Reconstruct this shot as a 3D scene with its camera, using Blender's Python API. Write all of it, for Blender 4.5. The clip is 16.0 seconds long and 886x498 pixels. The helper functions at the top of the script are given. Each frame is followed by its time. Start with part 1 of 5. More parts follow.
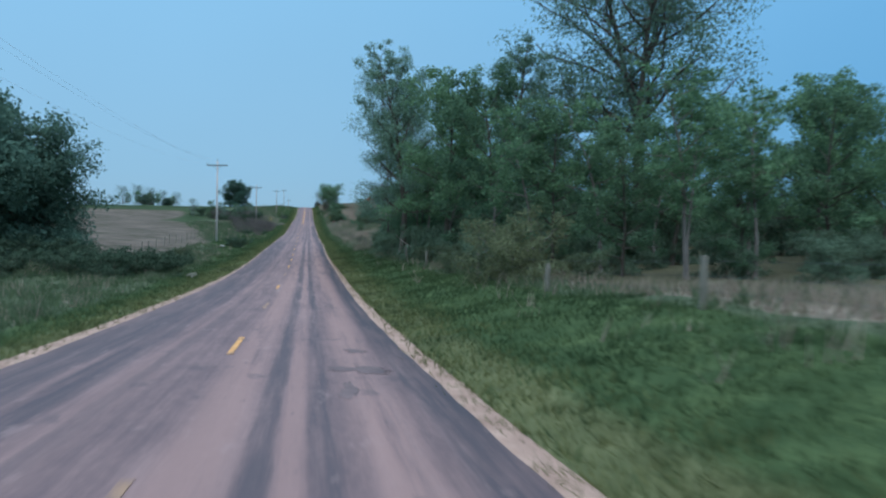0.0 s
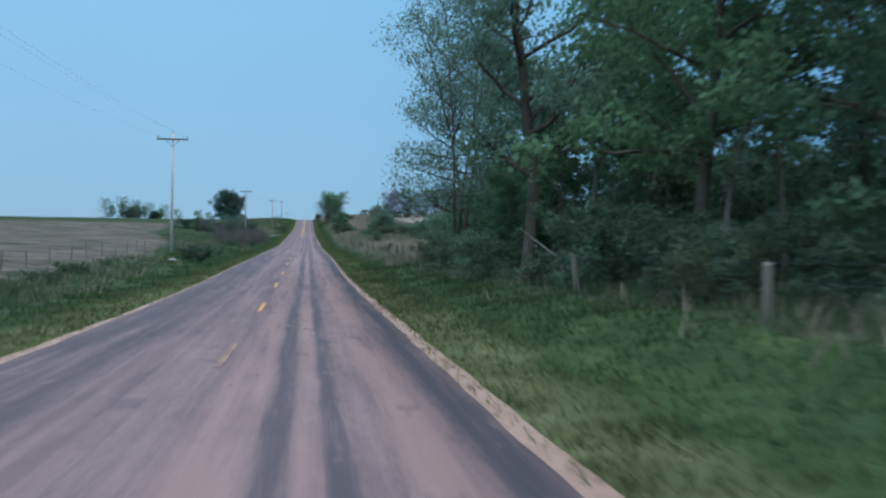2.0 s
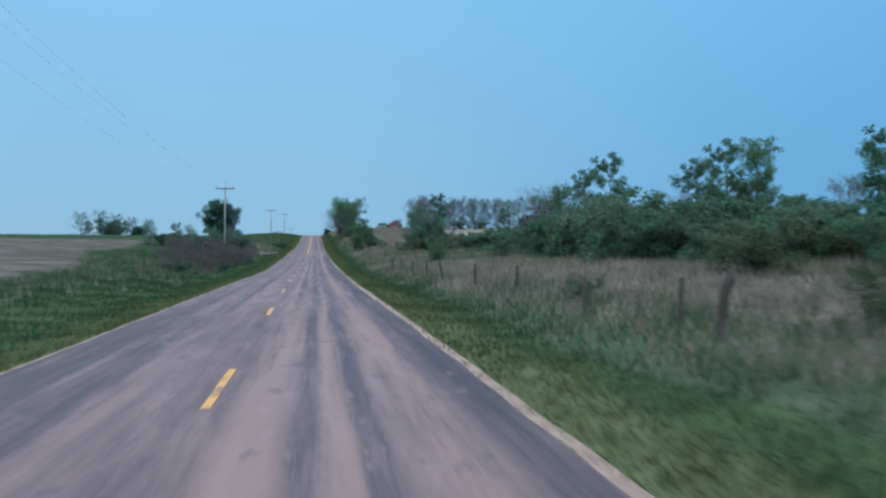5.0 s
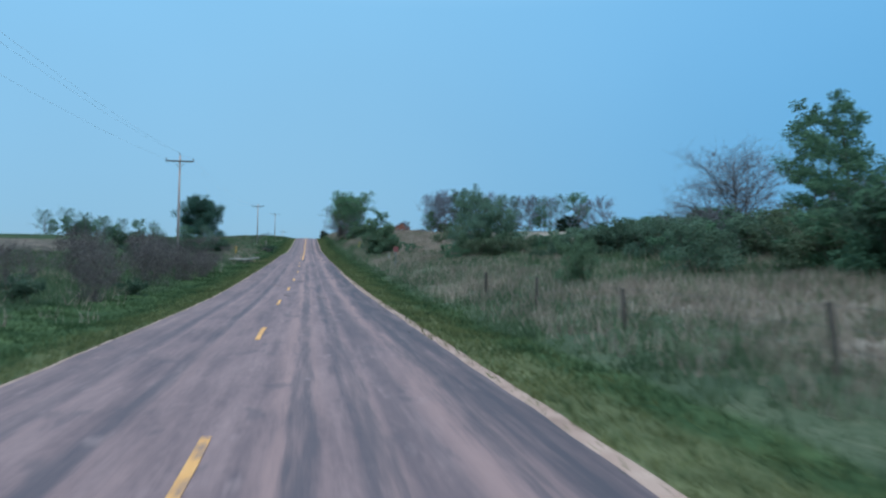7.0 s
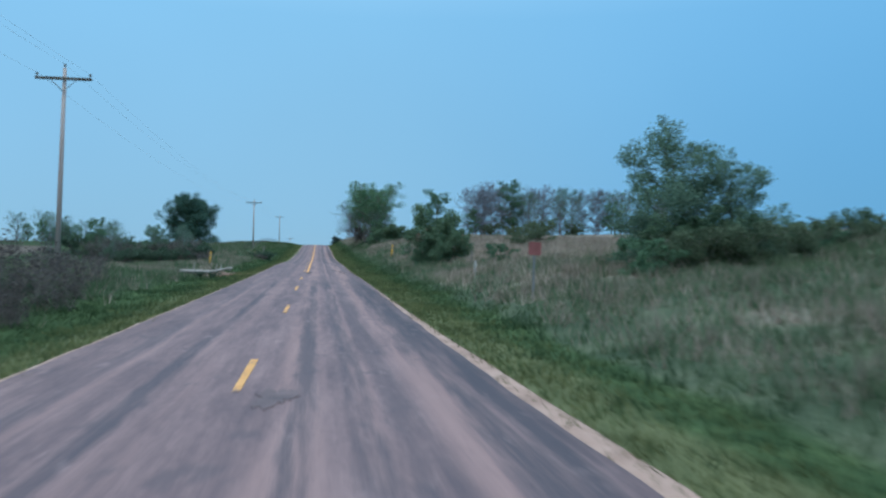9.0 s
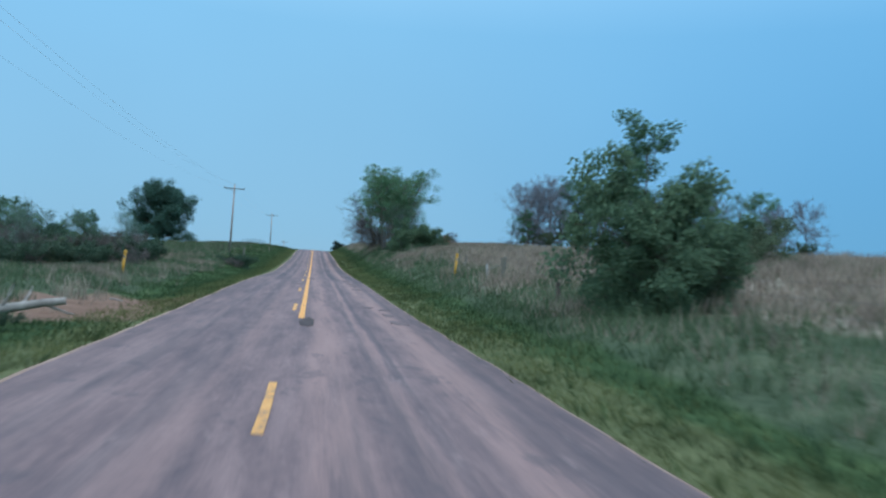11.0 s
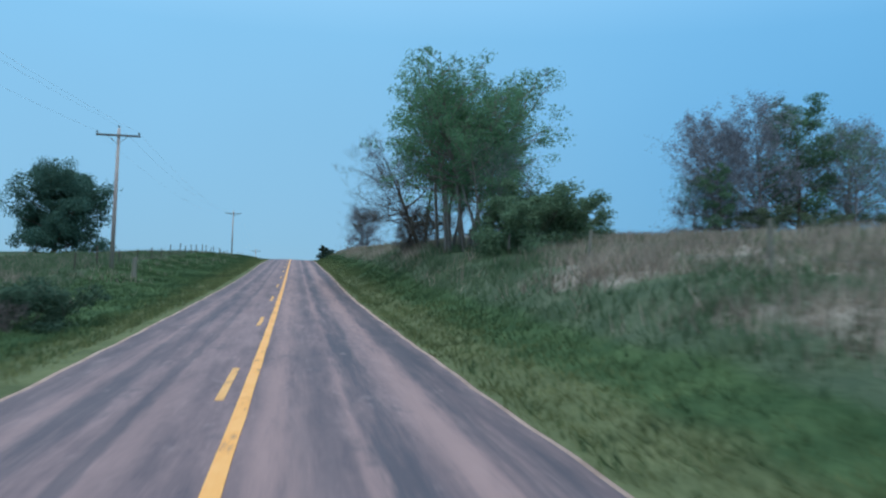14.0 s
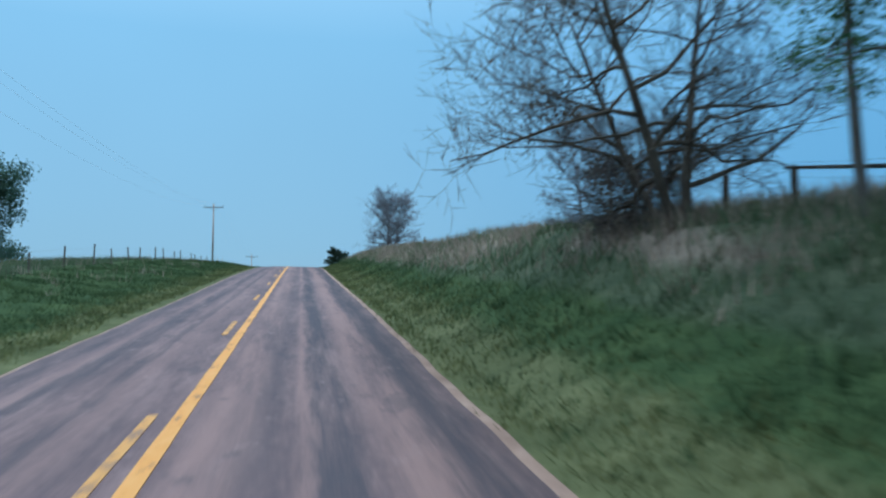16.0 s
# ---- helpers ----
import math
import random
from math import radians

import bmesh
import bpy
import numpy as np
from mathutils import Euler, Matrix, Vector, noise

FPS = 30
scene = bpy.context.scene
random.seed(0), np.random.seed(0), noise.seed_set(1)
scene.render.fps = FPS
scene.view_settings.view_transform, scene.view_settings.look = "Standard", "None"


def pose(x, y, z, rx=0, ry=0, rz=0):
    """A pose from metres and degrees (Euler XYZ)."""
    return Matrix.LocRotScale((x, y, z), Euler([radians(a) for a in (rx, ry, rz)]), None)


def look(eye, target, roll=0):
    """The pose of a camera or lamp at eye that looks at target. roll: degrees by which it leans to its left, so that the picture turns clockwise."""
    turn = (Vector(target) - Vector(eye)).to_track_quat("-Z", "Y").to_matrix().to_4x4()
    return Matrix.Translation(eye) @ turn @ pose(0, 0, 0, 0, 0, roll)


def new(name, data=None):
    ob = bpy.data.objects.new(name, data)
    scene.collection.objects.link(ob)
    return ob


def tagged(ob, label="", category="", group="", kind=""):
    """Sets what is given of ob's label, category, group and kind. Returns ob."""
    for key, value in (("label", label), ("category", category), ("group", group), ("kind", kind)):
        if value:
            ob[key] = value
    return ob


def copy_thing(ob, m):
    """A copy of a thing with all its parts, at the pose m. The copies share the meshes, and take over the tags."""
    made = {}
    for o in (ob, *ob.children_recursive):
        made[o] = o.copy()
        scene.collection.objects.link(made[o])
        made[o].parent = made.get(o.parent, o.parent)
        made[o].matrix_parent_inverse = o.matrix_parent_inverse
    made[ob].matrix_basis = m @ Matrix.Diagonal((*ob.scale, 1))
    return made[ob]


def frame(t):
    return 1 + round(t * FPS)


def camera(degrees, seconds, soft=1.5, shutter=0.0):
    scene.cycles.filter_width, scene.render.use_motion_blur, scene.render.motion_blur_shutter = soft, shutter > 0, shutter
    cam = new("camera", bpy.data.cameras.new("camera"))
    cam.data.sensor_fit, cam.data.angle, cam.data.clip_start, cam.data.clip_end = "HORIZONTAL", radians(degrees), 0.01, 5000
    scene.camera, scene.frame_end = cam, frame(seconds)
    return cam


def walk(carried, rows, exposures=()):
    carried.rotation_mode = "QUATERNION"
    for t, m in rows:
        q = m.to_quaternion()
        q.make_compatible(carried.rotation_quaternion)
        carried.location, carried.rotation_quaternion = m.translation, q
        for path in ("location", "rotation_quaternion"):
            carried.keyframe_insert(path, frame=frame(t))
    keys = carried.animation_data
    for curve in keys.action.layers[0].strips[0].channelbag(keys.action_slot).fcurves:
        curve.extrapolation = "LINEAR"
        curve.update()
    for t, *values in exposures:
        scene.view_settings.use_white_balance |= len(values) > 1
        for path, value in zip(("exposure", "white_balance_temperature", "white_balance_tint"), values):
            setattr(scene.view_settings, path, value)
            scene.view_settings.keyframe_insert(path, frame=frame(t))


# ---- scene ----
cam = camera(54.10, 16.0, soft=2.3, shutter=0.32)
# seconds, x, y, z, yaw, pitch, roll
PATH = [
    (0.0, 0.009, 0.004, 0.010, -8.879, 0.537, 0.649),
    (0.5, -0.061, 9.495, -0.056, -8.911, 0.646, 0.188),
    (1, -0.116, 18.994, -0.053, -8.913, 0.957, 0.318),
    (1.5, -0.126, 28.527, 0.027, -8.981, 1.398, 0.685),
    (2, -0.077, 38.135, 0.157, -8.887, 1.602, 0.348),
    (2.5, -0.048, 47.849, 0.379, -8.871, 1.829, 0.115),
    (3, -0.071, 57.722, 0.686, -8.734, 2.102, 0.218),
    (3.5, -0.134, 67.698, 1.049, -8.796, 2.172, 0.105),
    (4, -0.212, 77.667, 1.453, -9.496, 2.339, -0.254),
    (4.5, -0.269, 87.512, 1.916, -9.500, 2.526, -0.309),
    (5, -0.314, 97.340, 2.394, -8.452, 2.796, -0.069),
    (7.5, -0.813, 149.288, 4.762, -9.263, 3.411, 0.936),
    (8, -0.766, 159.529, 5.240, -9.884, 3.580, 0.941),
    (8.5, -0.706, 169.768, 5.724, -9.429, 3.674, 0.550),
    (9, -0.648, 180.120, 6.217, -8.220, 3.892, 0.604),
    (11.5, -1.213, 228.456, 9.364, -8.644, 4.849, 3.425),
    (12, -1.211, 238.097, 10.027, -8.644, 4.931, 3.092),
    (12.5, -1.174, 247.783, 10.701, -9.146, 4.930, 1.962),
    (13, -1.053, 257.517, 11.399, -9.742, 5.066, 1.349),
    (13.5, -0.952, 267.255, 12.109, -10.158, 5.099, 0.928),
    (14, -0.817, 277.004, 12.777, -9.722, 5.124, 1.233),
    (14.5, -0.660, 286.669, 13.423, -9.296, 5.141, 0.592),
    (15, -0.492, 296.163, 14.111, -9.841, 5.179, 0.069),
    (15.5, -0.341, 305.506, 14.864, -10.120, 5.305, 0.276),
    (16, -0.193, 314.722, 15.671, -9.352, 5.277, -0.008),
]
EXPOSURE = 0.0
walk(cam, [(t, pose(x, y, z, 90 + pitch, 0, yaw) @ pose(0, 0, 0, 0, 0, roll)) for t, x, y, z, yaw, pitch, roll in PATH],
     [(0.0, EXPOSURE, 6480, 10), (4.0, EXPOSURE, 6430, 9), (7.5, EXPOSURE, 6330, 7), (16.0, EXPOSURE, 6300, 6)])

# ---- world and light: overcast dusk ----
world = bpy.data.worlds.new("dusk_sky")
scene.world = world
world.use_nodes = True
wn, wl = world.node_tree.nodes, world.node_tree.links
wn.clear()
w_out = wn.new("ShaderNodeOutputWorld")
w_bg = wn.new("ShaderNodeBackground")
w_sky = wn.new("ShaderNodeTexSky")
w_sky.sky_type, w_sky.sun_disc = "NISHITA", False
w_sky.sun_elevation, w_sky.sun_rotation = radians(38), radians(150)
w_sky.air_density, w_sky.dust_density = 1.0, 2.0
w_dim = wn.new("ShaderNodeVectorMath")
w_dim.operation = "SCALE"
w_dim.inputs["Scale"].default_value = 0.10
w_co = wn.new("ShaderNodeTexCoord")
w_sep = wn.new("ShaderNodeSeparateXYZ")
w_ramp = wn.new("ShaderNodeValToRGB")
cr = w_ramp.color_ramp
cr.elements[0].position, cr.elements[0].color = 0.0, (0.305, 0.505, 0.68, 1)
cr.elements[1].position, cr.elements[1].color = 1.0, (1.12, 1.6, 2.16, 1)
e = cr.elements.new(0.09)
e.color = (0.27, 0.535, 0.78, 1)
e = cr.elements.new(0.32)
e.color = (0.266, 0.595, 0.92, 1)
w_mix = wn.new("ShaderNodeMixRGB")
w_mix.inputs["Fac"].default_value = 0.88
# slow cloud variation of the grey-blue overcast
w_noise = wn.new("ShaderNodeTexNoise")
w_noise.inputs["Scale"].default_value, w_noise.inputs["Detail"].default_value = 2.2, 3
w_map = wn.new("ShaderNodeMapRange")
w_map.inputs["To Min"].default_value, w_map.inputs["To Max"].default_value = 0.93, 1.07
w_cloud = wn.new("ShaderNodeVectorMath")
w_cloud.operation = "SCALE"
wl.new(w_co.outputs["Generated"], w_sep.inputs[0])
wl.new(w_co.outputs["Generated"], w_noise.inputs["Vector"])
wl.new(w_noise.outputs["Fac"], w_map.inputs["Value"])
wl.new(w_sep.outputs["Z"], w_ramp.inputs["Fac"])
wl.new(w_sky.outputs["Color"], w_dim.inputs[0])
wl.new(w_dim.outputs["Vector"], w_mix.inputs["Color1"])
wl.new(w_ramp.outputs["Color"], w_mix.inputs["Color2"])
wl.new(w_mix.outputs["Color"], w_cloud.inputs[0])
wl.new(w_map.outputs["Result"], w_cloud.inputs["Scale"])
# the sky is deeper low down towards +X
w_side = wn.new("ShaderNodeMapRange")
w_side.interpolation_type = "SMOOTHSTEP"
w_side.inputs["From Min"].default_value, w_side.inputs["From Max"].default_value = -0.05, 0.66
w_low = wn.new("ShaderNodeMapRange")
w_low.interpolation_type = "SMOOTHSTEP"
w_low.inputs["From Min"].default_value, w_low.inputs["From Max"].default_value = 0.7, 0.1
w_both = wn.new("ShaderNodeMath")
w_both.operation = "MULTIPLY"
w_deep = wn.new("ShaderNodeMixRGB")
w_deep.blend_type = "MULTIPLY"
w_deep.inputs["Color2"].default_value = (0.54, 0.77, 0.91, 1)
wl.new(w_sep.outputs["X"], w_side.inputs["Value"])
wl.new(w_sep.outputs["Z"], w_low.inputs["Value"])
wl.new(w_side.outputs["Result"], w_both.inputs[0])
wl.new(w_low.outputs["Result"], w_both.inputs[1])
wl.new(w_both.outputs[0], w_deep.inputs["Fac"])
wl.new(w_cloud.outputs["Vector"], w_deep.inputs["Color1"])
wl.new(w_deep.outputs["Color"], w_bg.inputs["Color"])
wl.new(w_bg.outputs["Background"], w_out.inputs["Surface"])

sun = new("sun", bpy.data.lights.new("sun", "SUN"))
sun.data.energy, sun.data.angle, sun.data.color = 1.5, radians(60), (0.87, 0.95, 1.0)
sun.matrix_world = look((0, 0, 200), (30, 110, 0))


# ---- materials ----
def ramp_node(nodes, stops):
    r = nodes.new("ShaderNodeValToRGB")
    els = r.color_ramp.elements
    for i, (p, c) in enumerate(stops):
        el = els[i] if i < 2 else els.new(p)
        el.position, el.color = p, (*c, 1)
    return r


def material(name, stops, scale=1.0, rough=0.9, bump=0.3, stretch=(1, 1, 1), detail=6, fine=None, spec=0.25):
    """A surface whose colour runs through stops by a noise of that scale (per metre), with a second, finer grain and bump."""
    m = bpy.data.materials.new(name)
    m.use_nodes = True
    n, l = m.node_tree.nodes, m.node_tree.links
    b = n["Principled BSDF"]
    b.inputs["Roughness"].default_value = rough
    b.inputs["Specular IOR Level"].default_value = spec
    co, mp = n.new("ShaderNodeTexCoord"), n.new("ShaderNodeMapping")
    mp.inputs["Scale"].default_value = stretch
    l.new(co.outputs["Object"], mp.inputs["Vector"])
    t1, t2 = n.new("ShaderNodeTexNoise"), n.new("ShaderNodeTexNoise")
    t1.inputs["Scale"].default_value, t1.inputs["Detail"].default_value = scale, detail
    t2.inputs["Scale"].default_value, t2.inputs["Detail"].default_value = fine or scale * 9, 4
    for t in (t1, t2):
        l.new(mp.outputs["Vector"], t.inputs["Vector"])
    mix = n.new("ShaderNodeMath")
    mix.operation = "MULTIPLY_ADD"
    l.new(t2.outputs["Fac"], mix.inputs[0])
    mix.inputs[1].default_value = 0.45
    half = n.new("ShaderNodeMath")
    half.operation = "MULTIPLY_ADD"
    l.new(t1.outputs["Fac"], half.inputs[0])
    half.inputs[1].default_value, half.inputs[2].default_value = 1.0, -0.22
    l.new(half.outputs[0], mix.inputs[2])
    r = ramp_node(n, stops)
    l.new(mix.outputs[0], r.inputs["Fac"])
    l.new(r.outputs["Color"], b.inputs["Base Color"])
    if bump:
        bp = n.new("ShaderNodeBump")
        bp.inputs["Strength"].default_value, bp.inputs["Distance"].default_value = bump, 0.03
        l.new(mix.outputs[0], bp.inputs["Height"])
        l.new(bp.outputs["Normal"], b.inputs["Normal"])
    return m


def leaf_material(name, dark, light, through_light=0.45, patchy=0.0):
    """Leaves: each one its own shade, some light coming through."""
    m = bpy.data.materials.new(name)
    m.use_nodes = True
    n, l = m.node_tree.nodes, m.node_tree.links
    n.clear()
    out, mixs = n.new("ShaderNodeOutputMaterial"), n.new("ShaderNodeMixShader")
    d, tr = n.new("ShaderNodeBsdfDiffuse"), n.new("ShaderNodeBsdfTranslucent")
    g = n.new("ShaderNodeNewGeometry")
    oi = n.new("ShaderNodeObjectInfo")
    add = n.new("ShaderNodeMath")
    add.operation = "MULTIPLY_ADD"
    l.new(oi.outputs["Random"], add.inputs[0])
    add.inputs[1].default_value = 0.6
    l.new(g.outputs["Random Per Island"], add.inputs[2])
    sc = n.new("ShaderNodeMath")
    sc.operation = "MULTIPLY"
    sc.inputs[1].default_value = 0.63
    l.new(add.outputs[0], sc.inputs[0])
    if patchy:
        tc, nt, mr = n.new("ShaderNodeTexCoord"), n.new("ShaderNodeTexNoise"), n.new("ShaderNodeMath")
        nt.inputs["Scale"].default_value, nt.inputs["Detail"].default_value = 0.55, 5
        l.new(tc.outputs["Object"], nt.inputs["Vector"])
        mr.operation = "MULTIPLY_ADD"
        l.new(nt.outputs["Fac"], mr.inputs[0])
        mr.inputs[1].default_value = patchy * 2
        shift = n.new("ShaderNodeMath")
        shift.operation = "ADD"
        l.new(sc.outputs[0], shift.inputs[0])
        shift.inputs[1].default_value = -patchy
        l.new(shift.outputs[0], mr.inputs[2])
        sc = mr
    r = ramp_node(n, [(0.0, dark), (1.0, light), (0.55, tuple((a + b) / 2 * 0.95 for a, b in zip(dark, light)))])
    l.new(sc.outputs[0], r.inputs["Fac"])
    l.new(r.outputs["Color"], d.inputs["Color"])
    l.new(r.outputs["Color"], tr.inputs["Color"])
    mixs.inputs["Fac"].default_value = through_light
    l.new(d.outputs[0], mixs.inputs[1])
    l.new(tr.outputs[0], mixs.inputs[2])
    l.new(mixs.outputs[0], out.inputs["Surface"])
    return m


BARK = material("bark", [(0.2, (0.035, 0.028, 0.022)), (0.5, (0.10, 0.08, 0.065)), (0.8, (0.19, 0.16, 0.13))], 2.0, 0.95, 0.6, (1, 1, 0.25))
BARK_PALE = material("pale_bark", [(0.2, (0.09, 0.075, 0.065)), (0.8, (0.30, 0.25, 0.22))], 2.0, 0.95, 0.5, (1, 1, 0.25))
TWIG = material("purple_twigs", [(0.2, (0.11, 0.1, 0.105)), (0.8, (0.27, 0.245, 0.25))], 2.0, 0.95, 0.0)
# woodland and poplar greens are lifted to carry the windscreen's veiling glare
LEAF_WOOD = leaf_material("leaf_woodland", (0.085, 0.165, 0.092), (0.23, 0.36, 0.19))
LEAF_POPLAR = leaf_material("leaf_poplar", (0.1, 0.165, 0.12), (0.25, 0.37, 0.26))
LEAF_FRESH = leaf_material("leaf_fresh_green", (0.07, 0.13, 0.082), (0.18, 0.285, 0.16))
LEAF_OAK = leaf_material("leaf_oak", (0.055, 0.105, 0.08), (0.14, 0.225, 0.165), 0.35)
LEAF_DARK = leaf_material("leaf_dark_shrub", (0.048, 0.08, 0.052), (0.12, 0.165, 0.108), 0.35)
LEAF_GREY = leaf_material("leaf_grey_shrub", (0.09, 0.148, 0.108), (0.22, 0.31, 0.212))
# buds tinted blue-grey: distance haze painted into their colour
LEAF_BUD = leaf_material("haze_tinted_buds", (0.15, 0.155, 0.178), (0.31, 0.315, 0.35), 0.4)
LEAF_MAPLE = leaf_material("leaf_maple", (0.085, 0.17, 0.095), (0.205, 0.345, 0.185), 0.5)
NEEDLE = leaf_material("cedar_needles", (0.022, 0.036, 0.027), (0.06, 0.085, 0.058), 0.15)
GRASS_VERGE = leaf_material("grass_verge_blades", (0.032, 0.06, 0.028), (0.1, 0.14, 0.06), 0.4, patchy=1.1)
# understory green, likewise lightened for veiling glare
LEAF_UNDER = leaf_material("leaf_understory", (0.088, 0.135, 0.092), (0.21, 0.285, 0.185), 0.45)
LEAF_OLIVE = leaf_material("leaf_olive_shrub", (0.076, 0.1, 0.062), (0.19, 0.23, 0.135), 0.4)
LEAF_BUSH = leaf_material("leaf_olive_green_bush", (0.085, 0.135, 0.085), (0.2, 0.28, 0.16))
LEAF_BROWN = leaf_material("brown_willow_buds", (0.085, 0.07, 0.066), (0.2, 0.165, 0.15), 0.4)
LEAF_WILLOW = leaf_material("leaf_olive_brown_willow", (0.125, 0.145, 0.08), (0.3, 0.32, 0.175), 0.45)
# dry edge grass, with the headlights' warm light mixed into its colour
GRASS_EDGE = leaf_material("grass_edge_blades", (0.068, 0.082, 0.034), (0.2, 0.2, 0.085), 0.4, patchy=1.1)
GRASS_DRY = leaf_material("grass_dry_blades", (0.21, 0.158, 0.122), (0.54, 0.415, 0.32), 0.35, patchy=1.1)
GRASS_TALL = leaf_material("grass_tall_blades", (0.05, 0.085, 0.044), (0.155, 0.195, 0.105), 0.4, patchy=1.1)
POLE_WOOD = material("weathered_pole", [(0.2, (0.26, 0.2, 0.18)), (0.8, (0.5, 0.41, 0.37))], 3.0, 0.9, 0.3, (1, 1, 0.08))
POLE_PALE = material("pale_pole_wood", [(0.2, (0.42, 0.36, 0.34)), (0.8, (0.68, 0.6, 0.56))], 3.0, 0.9, 0.3, (1, 1, 0.08))
POST_WOOD = material("grey_post_wood", [(0.2, (0.1, 0.09, 0.072)), (0.8, (0.29, 0.26, 0.21))], 6.0, 0.95, 0.5, (1, 1, 0.15))
PALE_POST = material("pale_post", [(0.2, (0.22, 0.2, 0.18)), (0.8, (0.38, 0.355, 0.33))], 7.0, 0.85, 0.4, (1, 1, 0.2))
PALE_ROCK = material("pale_stone", [(0.2, (0.2, 0.185, 0.17)), (0.8, (0.4, 0.375, 0.345))], 3.0, 0.95, 0.6)
LINE_WIRE = material("weathered_aluminium_line", [(0.2, (0.56, 0.58, 0.6)), (0.8, (0.7, 0.72, 0.74))], 4.0, 0.5, 0.0)
WIRE = material("dull_wire", [(0.2, (0.05, 0.05, 0.055)), (0.8, (0.12, 0.12, 0.13))], 4.0, 0.6, 0.0)
PORCELAIN = material("porcelain", [(0.2, (0.14, 0.12, 0.11)), (0.8, (0.3, 0.28, 0.27))], 9.0, 0.3, 0.0, spec=0.5)
# line and dash yellows are pushed towards orange to hold headlight glow
YELLOW_PAINT = material("yellow_road_paint", [(0.24, (0.34, 0.17, 0.10)), (0.38, (0.82, 0.34, 0.085)), (0.9, (0.9, 0.43, 0.15))], 4.0, 0.7, 0.1, stretch=(1, 0.4, 1), fine=16)
DASH_PAINT = material("worn_yellow_dash_paint", [(0.34, (0.3, 0.175, 0.125)), (0.5, (0.72, 0.33, 0.1)), (0.9, (0.82, 0.42, 0.17))], 3.0, 0.75, 0.1, stretch=(1, 0.5, 1), fine=22)
# worn paint, darkened further for dashes the headlights do not catch
DASH_DIM = material("dim_worn_dash_paint", [(0.42, (0.24, 0.145, 0.125)), (0.7, (0.42, 0.24, 0.14))], 3.0, 0.8, 0.1, stretch=(1, 0.5, 1), fine=22)
YELLOW_MARK = material("yellow_plastic", [(0.2, (0.48, 0.235, 0.03)), (0.8, (0.66, 0.34, 0.055))], 5.0, 0.5, 0.0)
RED_SIGN = material("faded_red_plate", [(0.2, (0.2, 0.065, 0.06)), (0.8, (0.29, 0.105, 0.095))], 4.0, 0.6, 0.0)
STEEL = material("galvanised_steel", [(0.2, (0.10, 0.10, 0.10)), (0.8, (0.25, 0.25, 0.25))], 8.0, 0.6, 0.0)
GRAVEL = material("pale_gravel", [(0.2, (0.25, 0.145, 0.105)), (0.5, (0.43, 0.26, 0.195)), (0.85, (0.57, 0.375, 0.285))], 1.6, 0.95, 0.8, fine=28)
TAR = material("tar_patch", [(0.2, (0.055, 0.04, 0.038)), (0.8, (0.125, 0.084, 0.076))], 4.0, 0.95, 0.4, fine=60)
TAR_THIN = material("worn_tar", [(0.25, (0.105, 0.076, 0.076)), (0.7, (0.21, 0.138, 0.13))], 3.0, 0.9, 0.4, fine=40)
WALL_WHITE = material("white_siding", [(0.2, (0.55, 0.54, 0.52)), (0.8, (0.75, 0.74, 0.72))], 1.0, 0.7, 0.1)
SLATE = material("grey_roofing", [(0.2, (0.14, 0.14, 0.15)), (0.8, (0.26, 0.26, 0.28))], 1.2, 0.8, 0.3)
ROOF_RED = material("red_brown_siding", [(0.2, (0.20, 0.07, 0.045)), (0.8, (0.34, 0.13, 0.09))], 1.2, 0.85, 0.3)
DARK_GLASS = material("dark_window_glass", [(0.2, (0.02, 0.022, 0.026)), (0.8, (0.04, 0.045, 0.05))], 1.0, 0.1, 0.0, spec=0.5)
DEAD_WOOD = material("bleached_dead_wood", [(0.2, (0.2, 0.165, 0.145)), (0.8, (0.48, 0.41, 0.36))], 3.0, 0.9, 0.4, (1, 1, 0.2))


